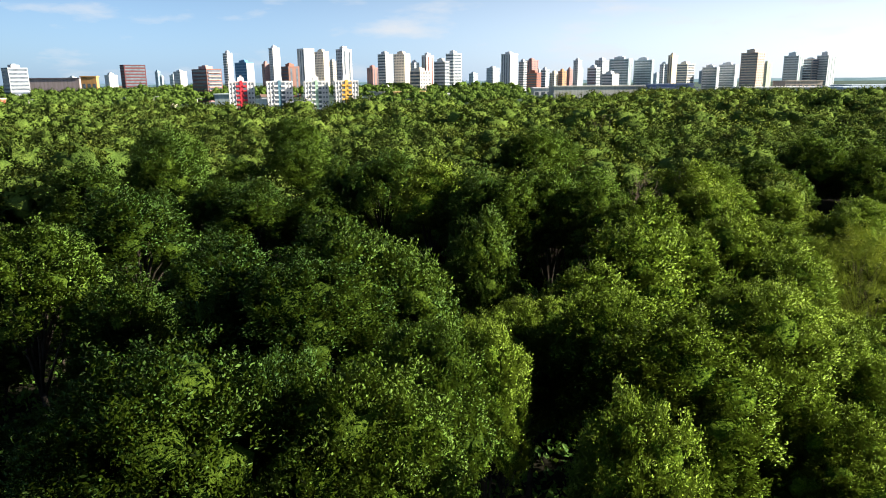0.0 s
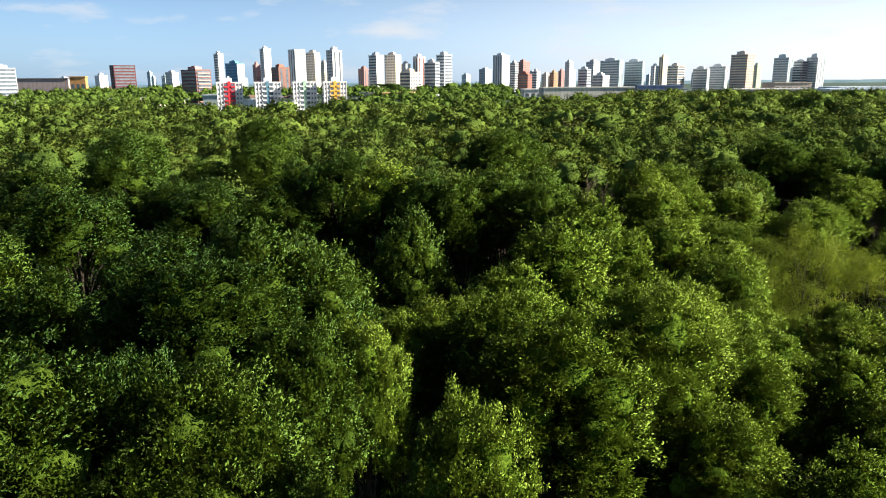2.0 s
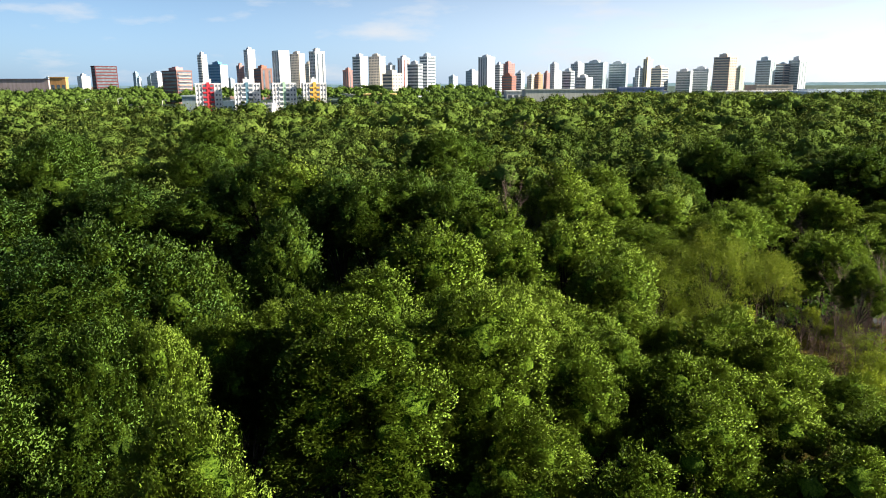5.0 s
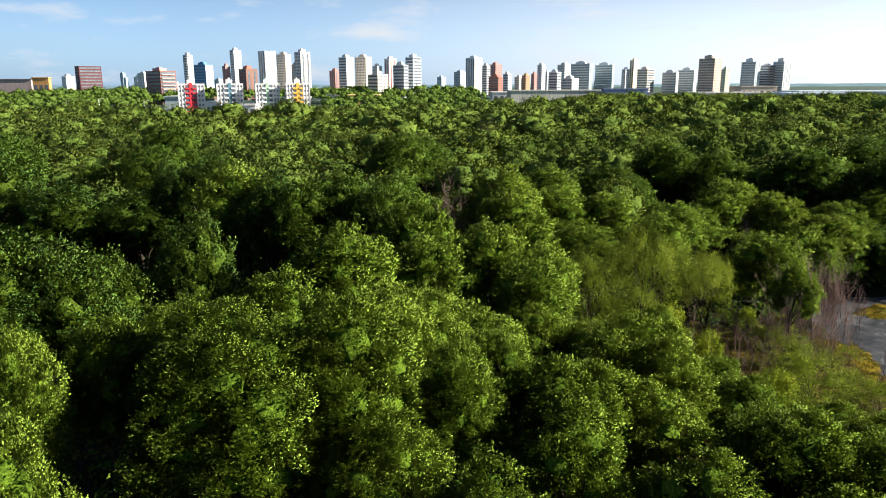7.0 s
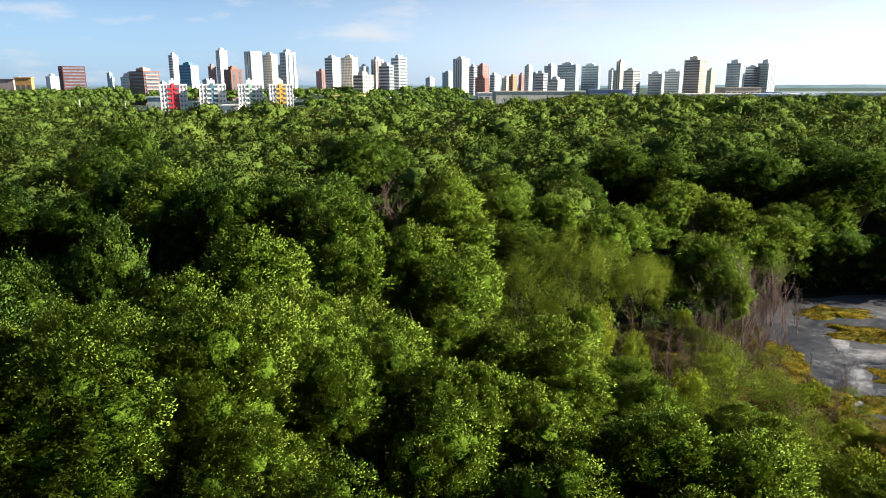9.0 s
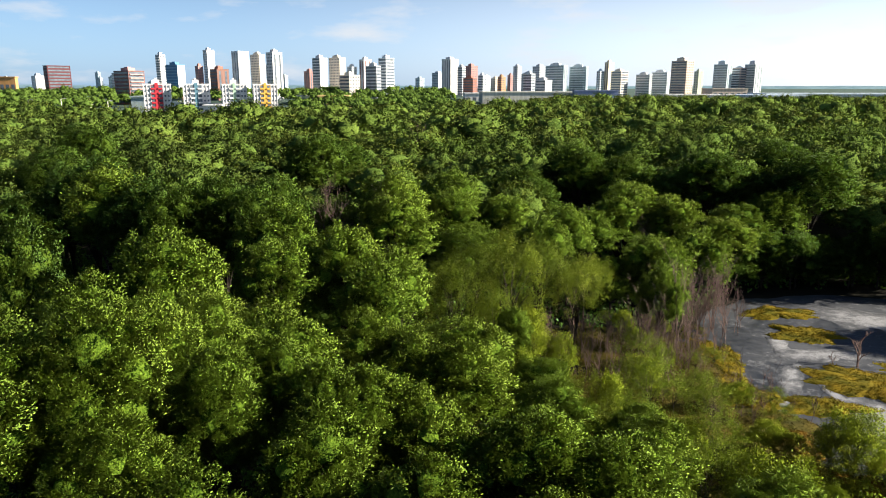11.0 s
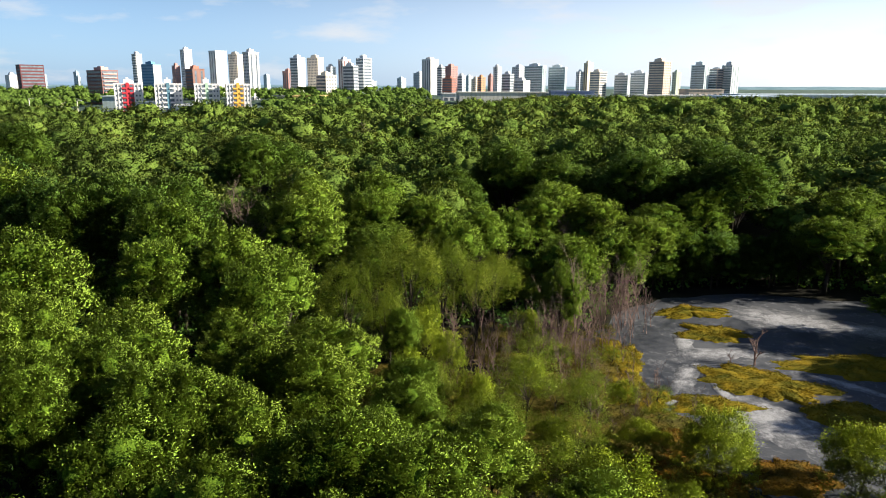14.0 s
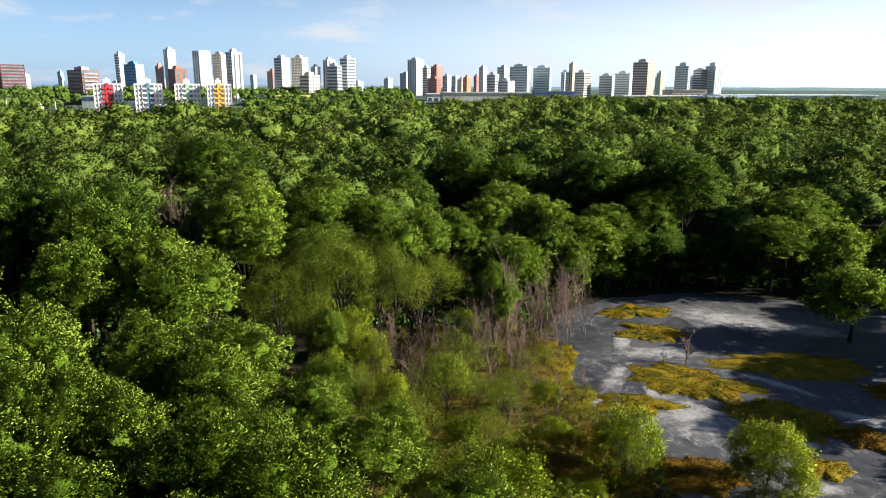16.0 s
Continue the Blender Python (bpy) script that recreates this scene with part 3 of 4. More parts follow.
LABELS = {"broad": "broad dark-green mangrove tree with a lobed crown", "bright": "tall yellow-green mangrove tree with feathery foliage", "young": "young bright-green mangrove tree with a slim trunk", "open": "thin olive mangrove tree with bare branches showing", "bush": "rounded bright-green mangrove bush on the mud"}
PLANTED = []


def plant(sort, kinds, x, y, top, r):
    k = len(PLANTED)
    if y > 34 and kinds is BROAD_KINDS:
        kinds = BROAD_FAR
    if y > 34 and kinds is BRIGHT_KINDS:
        kinds = BRIGHT_FAR
    if top < 6.5 and kinds is YOUNG_KINDS:
        kinds = SAPLING_KINDS
    if top < 6.5 and kinds is OPEN_KINDS:
        kinds = SPARSE_KINDS
    if kinds is BROAD_KINDS and x < -4:
        kinds = DEEP_KINDS
    # Crowns around the dark hollow take the darker leaf: shade put into colour.
    if kinds is BROAD_FAR and x < 4 and y < 86 and top >= 9.0 and (k % 4 or y > 55):
        kinds = SHADE_FAR
    # Low trees in the western gaps are shaded by leaf colour likewise.
    if top < 9.0 and kinds is BROAD_FAR:
        kinds = SHADE_LOW if x < 9 and y < 66 else BROAD_LOW
    if top < 9.0 and kinds is BRIGHT_FAR:
        kinds = BRIGHT_LOW
    kind = kinds[k % len(kinds)]
    PLANTED.append((x, y, r))
    s, h = r / kind.radius * 1.25, top / kind.height
    e = new("mangrove_bush" if sort == "bush" else "mangrove_tree")
    e.empty_display_size = 0.2
    e.matrix_world = pose(x, y, 0, 0, 0, (k * 137.5) % 360) @ Matrix.Diagonal((s, s, h, 1))
    tagged(e, LABELS[sort], "bush" if sort == "bush" else "tree", "mangrove forest" if sort in ("broad", "bright") else "forest edge")
    part("trunk", kind.trunk, e)
    part("crown", kind.crown, e)


# the tall stand, nearest first: x, y, top, crown radius
for x, y, top, r in ((-7.9, 18, 16.8, 3.1), (-5.4, 19.4, 16.1, 1.8), (-2.6, 18.2, 16.3, 2.4), (-0.6, 23.3, 15.9, 2.0), (-12.8, 20, 10.5, 2.3), (-6.5, 32.8, 15.8, 3.3), (-5.0, 36.4, 16.9, 3.0), (-2.3, 36.0, 15.2, 2.5), (-2.6, 41.0, 14.4, 2.2), (-10.5, 34.5, 15.0, 2.8), (-15.9, 46.6, 13.7, 3.0), (-19.5, 40.0, 12.9, 2.5), (-26.5, 42.5, 15.7, 3.2), (2.5, 43.7, 15.7, 2.0), (-26.0, 56.7, 15.7, 3.6), (-38.2, 74.0, 15.7, 3.5)):
    plant("broad", BROAD_KINDS, x, y, top, r)
for x, y, top, r in ((1.3, 24.6, 15.5, 1.5), (5.2, 16.8, 16.0, 1.7), (2.7, 30.4, 13.6, 2.1), (4.4, 33.2, 13.6, 2.2), (7.4, 29.4, 15.0, 2.6), (13.6, 28.4, 15.4, 2.6), (9.3, 25.6, 15.0, 3.1), (12.1, 42.8, 15.5, 2.8), (8.5, 38.5, 13.5, 2.5), (17.6, 49.5, 13.5, 2.4), (14.9, 30.2, 15.0, 2.4), (16.3, 33.2, 14.2, 2.3), (18.0, 29.5, 13.0, 2.2), (20.4, 32.2, 12.3, 2.1), (15.2, 24.3, 11.6, 2.3), (18.2, 41.5, 11.2, 2.4), (16.4, 56.4, 14.9, 2.7), (22.4, 52.4, 13.5, 2.6), (24.7, 47.7, 12.0, 2.4), (26.4, 50.6, 12.2, 2.2), (22.0, 55.5, 12.2, 2.4), (20, 37, 11.8, 2.3)):
    plant("bright", BRIGHT_KINDS, x, y, top, r)
for x, y, top, r in ((23.8, 29.5, 11.5, 2.1), (23.1, 25.7, 11.2, 2.2), (19.5, 21.5, 11.0, 2.2), (25.6, 30.6, 11.0, 2.1), (27.9, 29.3, 10.5, 2.0), (28.1, 36.4, 10.4, 2.3), (30.3, 35.6, 10.4, 2.2), (31.2, 40.2, 10.3, 2.4), (24.7, 42.8, 10.0, 2.2), (32.2, 25.5, 10.8, 2.4), (36.3, 24.6, 10.6, 2.3), (27.8, 23.5, 10.4, 2.2), (38.9, 29.4, 8.4, 2.0), (34, 30.5, 9.0, 2.0), (35.5, 36, 7.8, 1.9), (40.5, 34.5, 6.5, 1.8), (36.0, 42.5, 6.8, 1.7), (27.0, 41.5, 9.0, 2.0), (33.0, 21.0, 9.5, 2.2), (43.5, 26, 7.5, 2.0), (39.0, 20.5, 8.5, 2.1), (46.5, 31.0, 5.5, 1.7), (49.0, 26.0, 5.5, 1.8), (50.5, 58.0, 8.8, 1.6)):
    plant("young", YOUNG_KINDS, x, y, top, r)
for x, y, top, r in ((33.1, 61.3, 10.3, 2.4), (36.4, 58.4, 11.2, 2.4), (39.9, 62.1, 10.2, 2.4), (42.4, 58.8, 9.0, 2.0), (31.0, 56.0, 9.5, 2.1), (45.5, 66.0, 8.0, 2.0), (34.5, 53.0, 8.0, 1.8), (44.5, 44.5, 6.0, 1.8), (41.5, 39.0, 5.5, 1.6), (46.5, 38.0, 4.5, 1.5), (48.5, 43.5, 4.2, 1.5), (46, 51, 5.0, 1.6), (29, 46.5, 8.0, 2.0), (44.0, 33.5, 5.0, 1.6)):
    plant("open", OPEN_KINDS, x, y, top, r)
# behind the clearing and the middle distance
for x, y, top, r in ((44.2, 72.4, 11.8, 2.5), (41.6, 69.0, 11.2, 2.3), (53.4, 82.0, 11.0, 2.6), (55.8, 85.0, 12.6, 3.0), (60.6, 82.0, 11.2, 2.7), (68.5, 81.8, 10.0, 3.1), (65.3, 77.6, 9.4, 2.7), (87.4, 75.7, 9.5, 3.2), (95.5, 84.0, 11.4, 3.6), (86.5, 59.5, 7.6, 3.4), (32.8, 80.2, 12.6, 3.0), (33.1, 86.0, 13.8, 3.1), (26.2, 67.9, 13.9, 2.9), (25.7, 73.2, 15.5, 3.0), (-1.2, 66.8, 16.4, 3.2), (75, 84.5, 11.5, 3.0), (48, 77, 10.5, 2.6)):
    plant("bright", BRIGHT_FAR, x, y, top, r)
for x, y, top, r in ((80.9, 87.2, 15.6, 4.2), (75.5, 91.0, 13.5, 3.5), (69.4, 92.3, 15.6, 4.0), (58.3, 95.1, 15.1, 3.7), (84.3, 101.5, 16.2, 4.2), (43.9, 94.8, 13.3, 3.3), (44.2, 89.0, 12.4, 2.9), (51.9, 97.6, 16.6, 3.6), (13.9, 67.8, 15.6, 3.0), (9.8, 63.9, 16.2, 3.0), (3.3, 63.8, 15.8, 3.0), (-6.8, 76.2, 16.6, 3.3), (-32.9, 81.0, 17.6, 3.5), (-35, 87.5, 18.6, 3.6), (-20.1, 96.2, 16.0, 3.6), (-28.3, 97.3, 13.6, 3.4), (13.7, 107.5, 16.9, 3.6), (17.5, 112, 16.0, 3.4), (-24.4, 115.9, 18.2, 4.0), (20.4, 72.0, 13.0, 2.4), (12.2, 71.5, 14.0, 3.0)):
    plant("broad", BROAD_FAR, x, y, top, r)
for x, y, top, r in ((-18, 61.5, 8.0, 3.0), (-12.5, 62.5, 8.6, 3.0), (-7.5, 64.0, 8.8, 3.0), (-3.2, 61.0, 7.5, 2.6), (6.5, 62.5, 15.8, 2.6), (13.5, 61.5, 15.4, 2.6), (-23, 66, 10.0, 3.2)):
    plant("broad", BROAD_FAR, x, y, top, r)
for i in range(26):
    plant("broad", BROAD_FAR, 57.5 + i * 1.25, 80.3 + 2.2 * math.sin(i * 2.1) + 0.6 * (i % 3), 3.6 + 3.6 * abs(math.sin(i * 1.7)) ** 2, 1.8 + 0.5 * abs(math.sin(i * 1.7)))
for x, y, top, r in ((55.5, 37.4, 4.6, 1.9), (63.6, 35.0, 4.4, 2.0)):
    plant("bush", BUSH_KINDS, x, y, top, r)


# unseen tall edge added beyond the mud, towards the sun, to shade it
for i in range(7, 24):
    plant("broad", BROAD_FAR, 0.72 * (24 + 2.4 * i) + 56.5 + 1.5 * math.sin(i * 2.3), 24 + 2.4 * i, 8.2 + 1.2 * math.sin(i * 1.9), 2.5)


def canopy(x, y):
    """Height of the forest roof."""
    h = 14.2 + 3.4 * noise.noise(Vector((x * 0.034, y * 0.034, 3.0))) + 1.3 * noise.noise(Vector((x * 0.13, y * 0.13, 9.0)))
    h += 1.2 * min(1.0, max(0.0, (y - 70) / 50))
    h += 2.3 * min(1.0, max(0.0, (y - 180) / 110))
    h -= 8.0 * math.exp(-((x + 9) / 15) ** 2 - ((y - 51) / 6) ** 2)
    h -= 4.0 * math.exp(-((x - 40) / 22) ** 2 - ((y - 72) / 16) ** 2)
    h -= 3.0 * math.exp(-((x - 75) / 25) ** 2 - ((y - 82) / 10) ** 2)
    return h


def is_open(x, y):
    """Mud flat, and the thin ground beside it."""
    if ((x - 79) / 27) ** 2 + ((y - 53) / 27) ** 2 < 1 and y < 80 and x < 0.72 * y + 54:
        return True
    return (30 < x < 60 and 30 < y < 67) or (40 < x < 0.72 * y + 54 and y < 62)


def wood_edge(x):
    return 290 + 200 * min(1.0, max(0.0, (x - 20) / 120)) + 25 * noise.noise(Vector((x * 0.02, 0, 5)))


def city_rise(y):
    """The ground climbs gently towards the city."""
    return 12.0 * min(1.0, max(0.0, (y - 330) / 420))


def scatter(rng, y0, y1, step, left, right):
    """Uneven places for trees over a wedge of ground."""
    y = y0
    while y < y1:
        x = -0.70 * y - left
        while x < 0.66 * y + 52 + right:
            yield x + rng.uniform(-0.36, 0.36) * step, y + rng.uniform(-0.36, 0.36) * step
            x += step
        y += step


fill = random.Random(4)
for x, y in scatter(fill, 13, 84, 5.2, 4, 16):
    if is_open(x, y) or ((x + 8) / 16) ** 2 + ((y - 51) / 7) ** 2 < 1:
        continue
    under = (y < 62 and x < 62) or (y < 69 and -26 < x < 4)
    lower = fill.uniform(5.0, 9.5) if under else fill.uniform(0.0, 5.5)
    top = canopy(x, y) - lower
    r = fill.uniform(2.2, 2.9) if under else fill.uniform(2.6, 3.8)
    if under and x < -6 and y < 34:
        top -= 2.5
    if x > 14 and y < 50:
        top, r = min(top, 13.0 - (x - 14) * 0.28), r * 0.85
    # Unseen sunward trees, kept low so their shade stops part-way over the mud.
    if x > 0.72 * y + 50 and y < 70:
        top = min(top, 7.5)
    if under and x < 9:
        top = fill.uniform(3.5, 7.5)
    top = max(top, 3.5)
    if min(math.hypot(x - a, y - b) / (r + c) for a, b, c in PLANTED) < (0.80 if y < 62 else 0.76):
        continue
    bright = noise.noise(Vector((x * 0.05, y * 0.05, 1.0))) + (x - 10) * 0.012 > 0.05 and not under
    plant("bright" if bright else "broad", BRIGHT_FAR if bright else BROAD_FAR, x, y, top, r)


def undergrowth():
    """Low shrubs added over the forest floor; their dark leaf colour imitates shade in gaps."""
    rng = np.random.default_rng(15)
    v = []
    rnd = random.Random(15)
    for x, y in scatter(rnd, 12, 104, 2.4, 4, 10):
        if is_open(x, y):
            continue
        size = rng.uniform(1.0, 2.1)
        d = unit(rng.normal(0, 1, (46, 3)))
        d[:, 2] = abs(d[:, 2])
        v.append(leaf_quads(rng, np.array((x, y, 0.1)) + d * size * (1, 1, 1.1) * rng.uniform(0.5, 1.0, (46, 1)), d, 0.42, 0.6, 0.7))
    v = np.concatenate(v)
    tagged(new("undergrowth", mesh_of("undergrowth", v, quads(len(v) // 4), LEAF_DEEP)), "shrubs added on the forest floor, shade in their colour", "undergrowth", kind="stuff")


undergrowth()


def woodland(name, y0, y1, step, rmin, rmax, shapes, seed, label, left=20, right=30, drop=0.0, keep=1.0):
    """Far trees of a wood, one mass of crowns."""
    rng = random.Random(seed)
    vq, vw, vc, vt, nt = [], [], [], [], 0
    fq, ft = [], []
    for x, y in scatter(rng, y0, y1, step, left, right):
        if is_open(x, y) or rng.random() > keep:
            continue
        if drop == 0 and y > wood_edge(x):
            continue
        if drop > 0 and y < wood_edge(x) + 6:
            continue
        r = rng.uniform(rmin, rmax)
        if y < 120 and min(math.hypot(x - a, y - b) / (r + c) for a, b, c in PLANTED) < 0.6:
            continue
        lv, lw, cv, cw, cf = shapes[rng.randrange(len(shapes))]
        top = max(4.0, canopy(x, y) - rng.uniform(0, 4.0) - drop) + (r - 4.5) * 0.6
        hue = noise.noise(Vector((x * 0.03, y * 0.03, 4.0))) + rng.uniform(-0.45, 0.45)
        slot = 2 if hue < -0.16 or drop > 0 else 3 if hue > 0.22 else 0
        rise = city_rise(y) if drop > 0 else 0.0
        if drop > 0 and (x > 70 or (-175 < x < -45 and y < 600)):
            continue
        a = rng.uniform(0, 6.28)
        s, h = r / WOOD_R * 1.12, top / 15.0
        m = np.array(((math.cos(a) * s, -math.sin(a) * s, 0), (math.sin(a) * s, math.cos(a) * s, 0), (0, 0, h)))
        fq += [slot] * (len(lv) // 4)
        vq.append(lv @ m.T + (x, y, rise))
        spin = np.array(((math.cos(a), -math.sin(a), 0), (math.sin(a), math.cos(a), 0), (0, 0, 1))).T
        vw.append(lw @ spin)
        vc.append(cw @ spin)
        vt.append(cv @ m.T + (x, y, rise))
        ft.append(cf + nt)
        nt += len(cv)
    leaf_v, core_v = np.concatenate(vq), np.concatenate(vt)
    n = len(leaf_v) // 4
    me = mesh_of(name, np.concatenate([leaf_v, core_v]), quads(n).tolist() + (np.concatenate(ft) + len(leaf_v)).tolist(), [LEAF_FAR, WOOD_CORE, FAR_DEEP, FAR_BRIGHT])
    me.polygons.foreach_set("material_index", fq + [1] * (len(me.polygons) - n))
    soft_crown(me, np.concatenate(vw + vc))
    tagged(new(name, me), label, "forest", kind="stuff")


def wood_shapes(seeds, fine, **how):
    out = []
    for s in seeds:
        v, ways, lobes = crown_geo(s, **how)
        out.append((v, ways, *core_geo(s, lobes, 0.88, fine)))
    return out


WOOD_R = 4.6
MID_SHAPES = wood_shapes((31, 32, 33, 34, 35), 0, radius=WOOD_R, bottom=6.0, masses=16, sprigs=42, per=4, tuft=0.5, tufted=0.4, leaves=3, size=0.40, shoot=0.5, clump=0.15)
FAR_SHAPES = wood_shapes((41, 42, 43, 44), 0, radius=WOOD_R, bottom=7.0, masses=11, sprigs=26, per=4, tuft=0.6, tufted=0.3, leaves=2, size=0.62, shoot=0.6, clump=0.2)
CITY_SHAPES = wood_shapes((51, 52), 0, radius=WOOD_R, bottom=6.0, masses=6, sprigs=9, per=4, tuft=1.0, leaves=2, size=0.7, shoot=0.8, clump=0.3)
woodland("forest_behind", 84, 165, 8.0, 3.6, 6.2, MID_SHAPES, 6, "dense green mangrove canopy in middle distance")
woodland("far_forest", 165, 500, 11.0, 4.4, 7.4, FAR_SHAPES, 7, "distant dense green tree canopy before the city")
woodland("city_trees", 285, 760, 10.5, 3.2, 5.2, CITY_SHAPES, 8, "street and garden trees among the buildings", drop=5.0, keep=0.9)


# ---- dead wood and scrub beside the mud flat ----
DEAD_MESHES = []
for s, (h, sp) in enumerate(((6.5, 0.38), (5.5, 0.34), (4.5, 0.5), (3.0, 0.9))):
    dv, df = branch_geo(60 + s, h, sp, 3, 0.045 if s != 3 else 0.085, 4 if s != 3 else 3)
    DEAD_MESHES.append(mesh_of("bare_branches", dv, df, DEAD_WOOD))


def dead_tree(i, x, y, scale, which):
    ob = new("dead_tree", DEAD_MESHES[which])
    ob.matrix_world = pose(x, y, 0.0, fill.uniform(-7, 7), fill.uniform(-7, 7), i * 77) @ Matrix.Diagonal((scale, scale, scale, 1))
    tagged(ob, "leafless pinkish-grey dead mangrove tree with bare branches", "dead tree", "dead trees")


dead_tree(0, 51.4, 56.0, 1.5, 0)
dead_tree(1, 67.8, 55.4, 1.25, 3)
dead_tree(2, 66.0, 56.2, 0.45, 3)
dead_tree(3, 71.5, 80.5, 1.0, 1)
bv, bf = branch_geo(70, 15.0, 0.62, 3, 0.09, 6)
BARE_MESH = mesh_of("bare_branches", bv, bf, DEAD_WOOD)
for i, (x, y, top) in enumerate(((20.4, 70.4, 13.4), (27.8, 134.6, 15.0), (22.6, 71.0, 12.8), (30.5, 136.0, 14.6), (57.5, 80.0, 8.0))):
    ob = new("bare_tree", BARE_MESH)
    ob.matrix_world = pose(x, y, 0, 0, 0, i * 67) @ Matrix.Diagonal((top / 15, top / 15, top / 15, 1))
    tagged(ob, "leafless reddish-grey tree standing among green crowns", "dead tree", "dead trees")
for i in range(52):
    u = fill.random()
    dead_tree(4 + i, 49.0 + 12.5 * u + fill.uniform(-2.6, 2.6), 57.0 + 12.0 * u + fill.uniform(-3.0, 3.0), fill.uniform(0.65, 1.15), fill.randrange(3))
for i in range(50):
    a, q = fill.uniform(0, 6.28), math.sqrt(fill.random())
    dead_tree(90 + i, 44.5 + 7.5 * q * math.cos(a), 55.5 + 9.0 * q * math.sin(a), fill.uniform(0.45, 0.95), fill.randrange(3))

for i in range(60):
    dead_tree(150 + i, fill.uniform(49.0, 57.5), fill.uniform(43.0, 62.0), fill.uniform(0.28, 0.6), fill.randrange(4))


for i in range(110):
    x, y = fill.uniform(34, 57), fill.uniform(30, 66)
    if x > 56.5 - 0.25 * abs(y - 50) or ((x - 43.5) / 6) ** 2 + ((y - 56) / 7) ** 2 < 1 or min(math.hypot(x - a, y - b) / (1.0 + 0.45 * c) for a, b, c in PLANTED) < 0.85:
        continue
    low = max(0.30, 1 - (x - 34) / 26)
    if fill.random() < 0.5:
        plant("open", OPEN_KINDS, x, y, fill.uniform(4.0, 7.5) * low, fill.uniform(1.0, 1.6) * (0.55 + 0.45 * low))
    else:
        plant("young", YOUNG_KINDS, x, y, fill.uniform(4.5, 8.0) * low, fill.uniform(1.0, 1.6) * (0.55 + 0.45 * low))


def scrub():
    """Low olive growth on the thin ground."""
    rng = np.random.default_rng(9)
    v = []
    for i in range(1700):
        x, y = rng.uniform(36, 58), rng.uniform(31, 67)
        if x > 56 and 44 < y < 56:
            continue
        size = rng.uniform(0.2, 0.6)
        d = unit(rng.normal(0, 1, (34, 3)))
        d[:, 2] = abs(d[:, 2])
        v.append(leaf_quads(rng, np.array((x, y, 0.05)) + d * size * (1, 1, 0.9) * rng.uniform(0.4, 1.0, (34, 1)), d, 0.17, 0.8))
    v = np.concatenate(v)
    tagged(new("scrub", mesh_of("scrub", v, quads(len(v) // 4), SCRUB_LEAF)), "low olive and brown scrub on thin ground", "scrub", kind="stuff")


scrub()


# ---- the city ----
def tower(name, label, x, y, width, top, colour, left="windows", right="windows", share=0.35, turn=36.0, glass=None, roof=2.5, side_colour=None, stripe=None, floor=3.0, slim=0.5, base=0.0, crown=True, category="building", right_colour=None):
    """A block of flats or offices with a corner towards the forest: x, y is the middle of what shows, width its breadth seen from there."""
    glass = glass or GLASS
    k, c, s = x / y, math.cos(radians(turn)), math.sin(radians(turn))
    a, b = width * (1 - share) / max(0.25, c - k * s), width * share / max(0.25, s + k * c)
    a, b = min(a, 70), min(b, 60)
    e = new(name)
    e.matrix_world = pose(x - width / 2 + width * share, y, base, 0, 0, turn)
    tagged(e, label, category, "city buildings")
    wall = top - base
    body = boxes_mesh("body", [(0, a, 0, b, 0, wall), (-0.15, a + 0.15, -0.15, b + 0.15, wall, wall + 0.7)], paint(*colour))
    part("body", body, e)
    if crown:
        part("roof_house", boxes_mesh("roof_house", [(a * 0.28, a * 0.72, b * 0.3, b * 0.8, wall + 0.7, wall + 0.7 + roof), (a * 0.36, a * 0.55, b * 0.4, b * 0.65, wall + 0.7 + roof, wall + 1.5 + roof)], paint(*(side_colour or colour))), e)
    if right_colour:
        part("side_wall", boxes_mesh("side_wall", [(0.1, a - 0.1, -0.05, 0.05, 0.2, wall - 0.2)], paint(*right_colour)), e)
    floors = max(2, int(wall / floor))
    h = wall / floors
    for face, style, length in (("right", right, a), ("left", left, b)):
        m0 = Matrix.Identity(4) if face == "right" else pose(0, b, 0, 0, 0, -90)
        if style in ("bands", "balconies"):
            row = boxes_mesh("window_band", [(length * 0.04, length * 0.96, -0.06, 0.10, h * 0.36, h * 0.88)], glass)
            slab = boxes_mesh("balcony", [(length * 0.10, length * 0.90, -1.0, 0.10, h * 0.02, h * 0.36)], paint(*(side_colour or colour)))
            for i in range(floors):
                at = m0 @ Matrix.Translation((0, 0, h * i))
                part("window_band", row, e, "", at)
                if style == "balconies":
                    part("balcony", slab, e, "", at)
        elif style == "strips":
            n = max(2, round(length / 5))
            strip = boxes_mesh("window_strip", [(length / n * 0.34, length / n * 0.66, -0.06, 0.10, h * 0.4, wall - h * 0.4)], glass)
            for i in range(n):
                part("window_strip", strip, e, "", m0 @ Matrix.Translation((length / n * i, 0, 0)))
        elif style == "blank" and wall > 24:
            me = boxes_mesh("window", [(length * 0.44, length * 0.56, -0.06, 0.10, h * 0.4, h * 0.75)], glass)
            for i in range(floors):
                part("window", me, e, "", m0 @ Matrix.Translation((0, 0, h * i)))
        elif style == "windows":
            n = max(2, round(length / 3.2))
            p = length / n
            me = boxes_mesh("window_grid", [(p * (i + 0.5 - slim / 2), p * (i + 0.5 + slim / 2), -0.06, 0.10, h * (j + 0.34), h * (j + 0.82)) for i in range(n) for j in range(floors)], glass)
            tagged(part("window_grid", me, e, "", m0), kind="stuff")
    if stripe:
        part("stripe", boxes_mesh("stripe", [(a * 0.36, a * 0.62, -0.35, 0.05, 1.0, wall + 1.2)], paint(*stripe)), e, "painted vertical stripe")
    return e


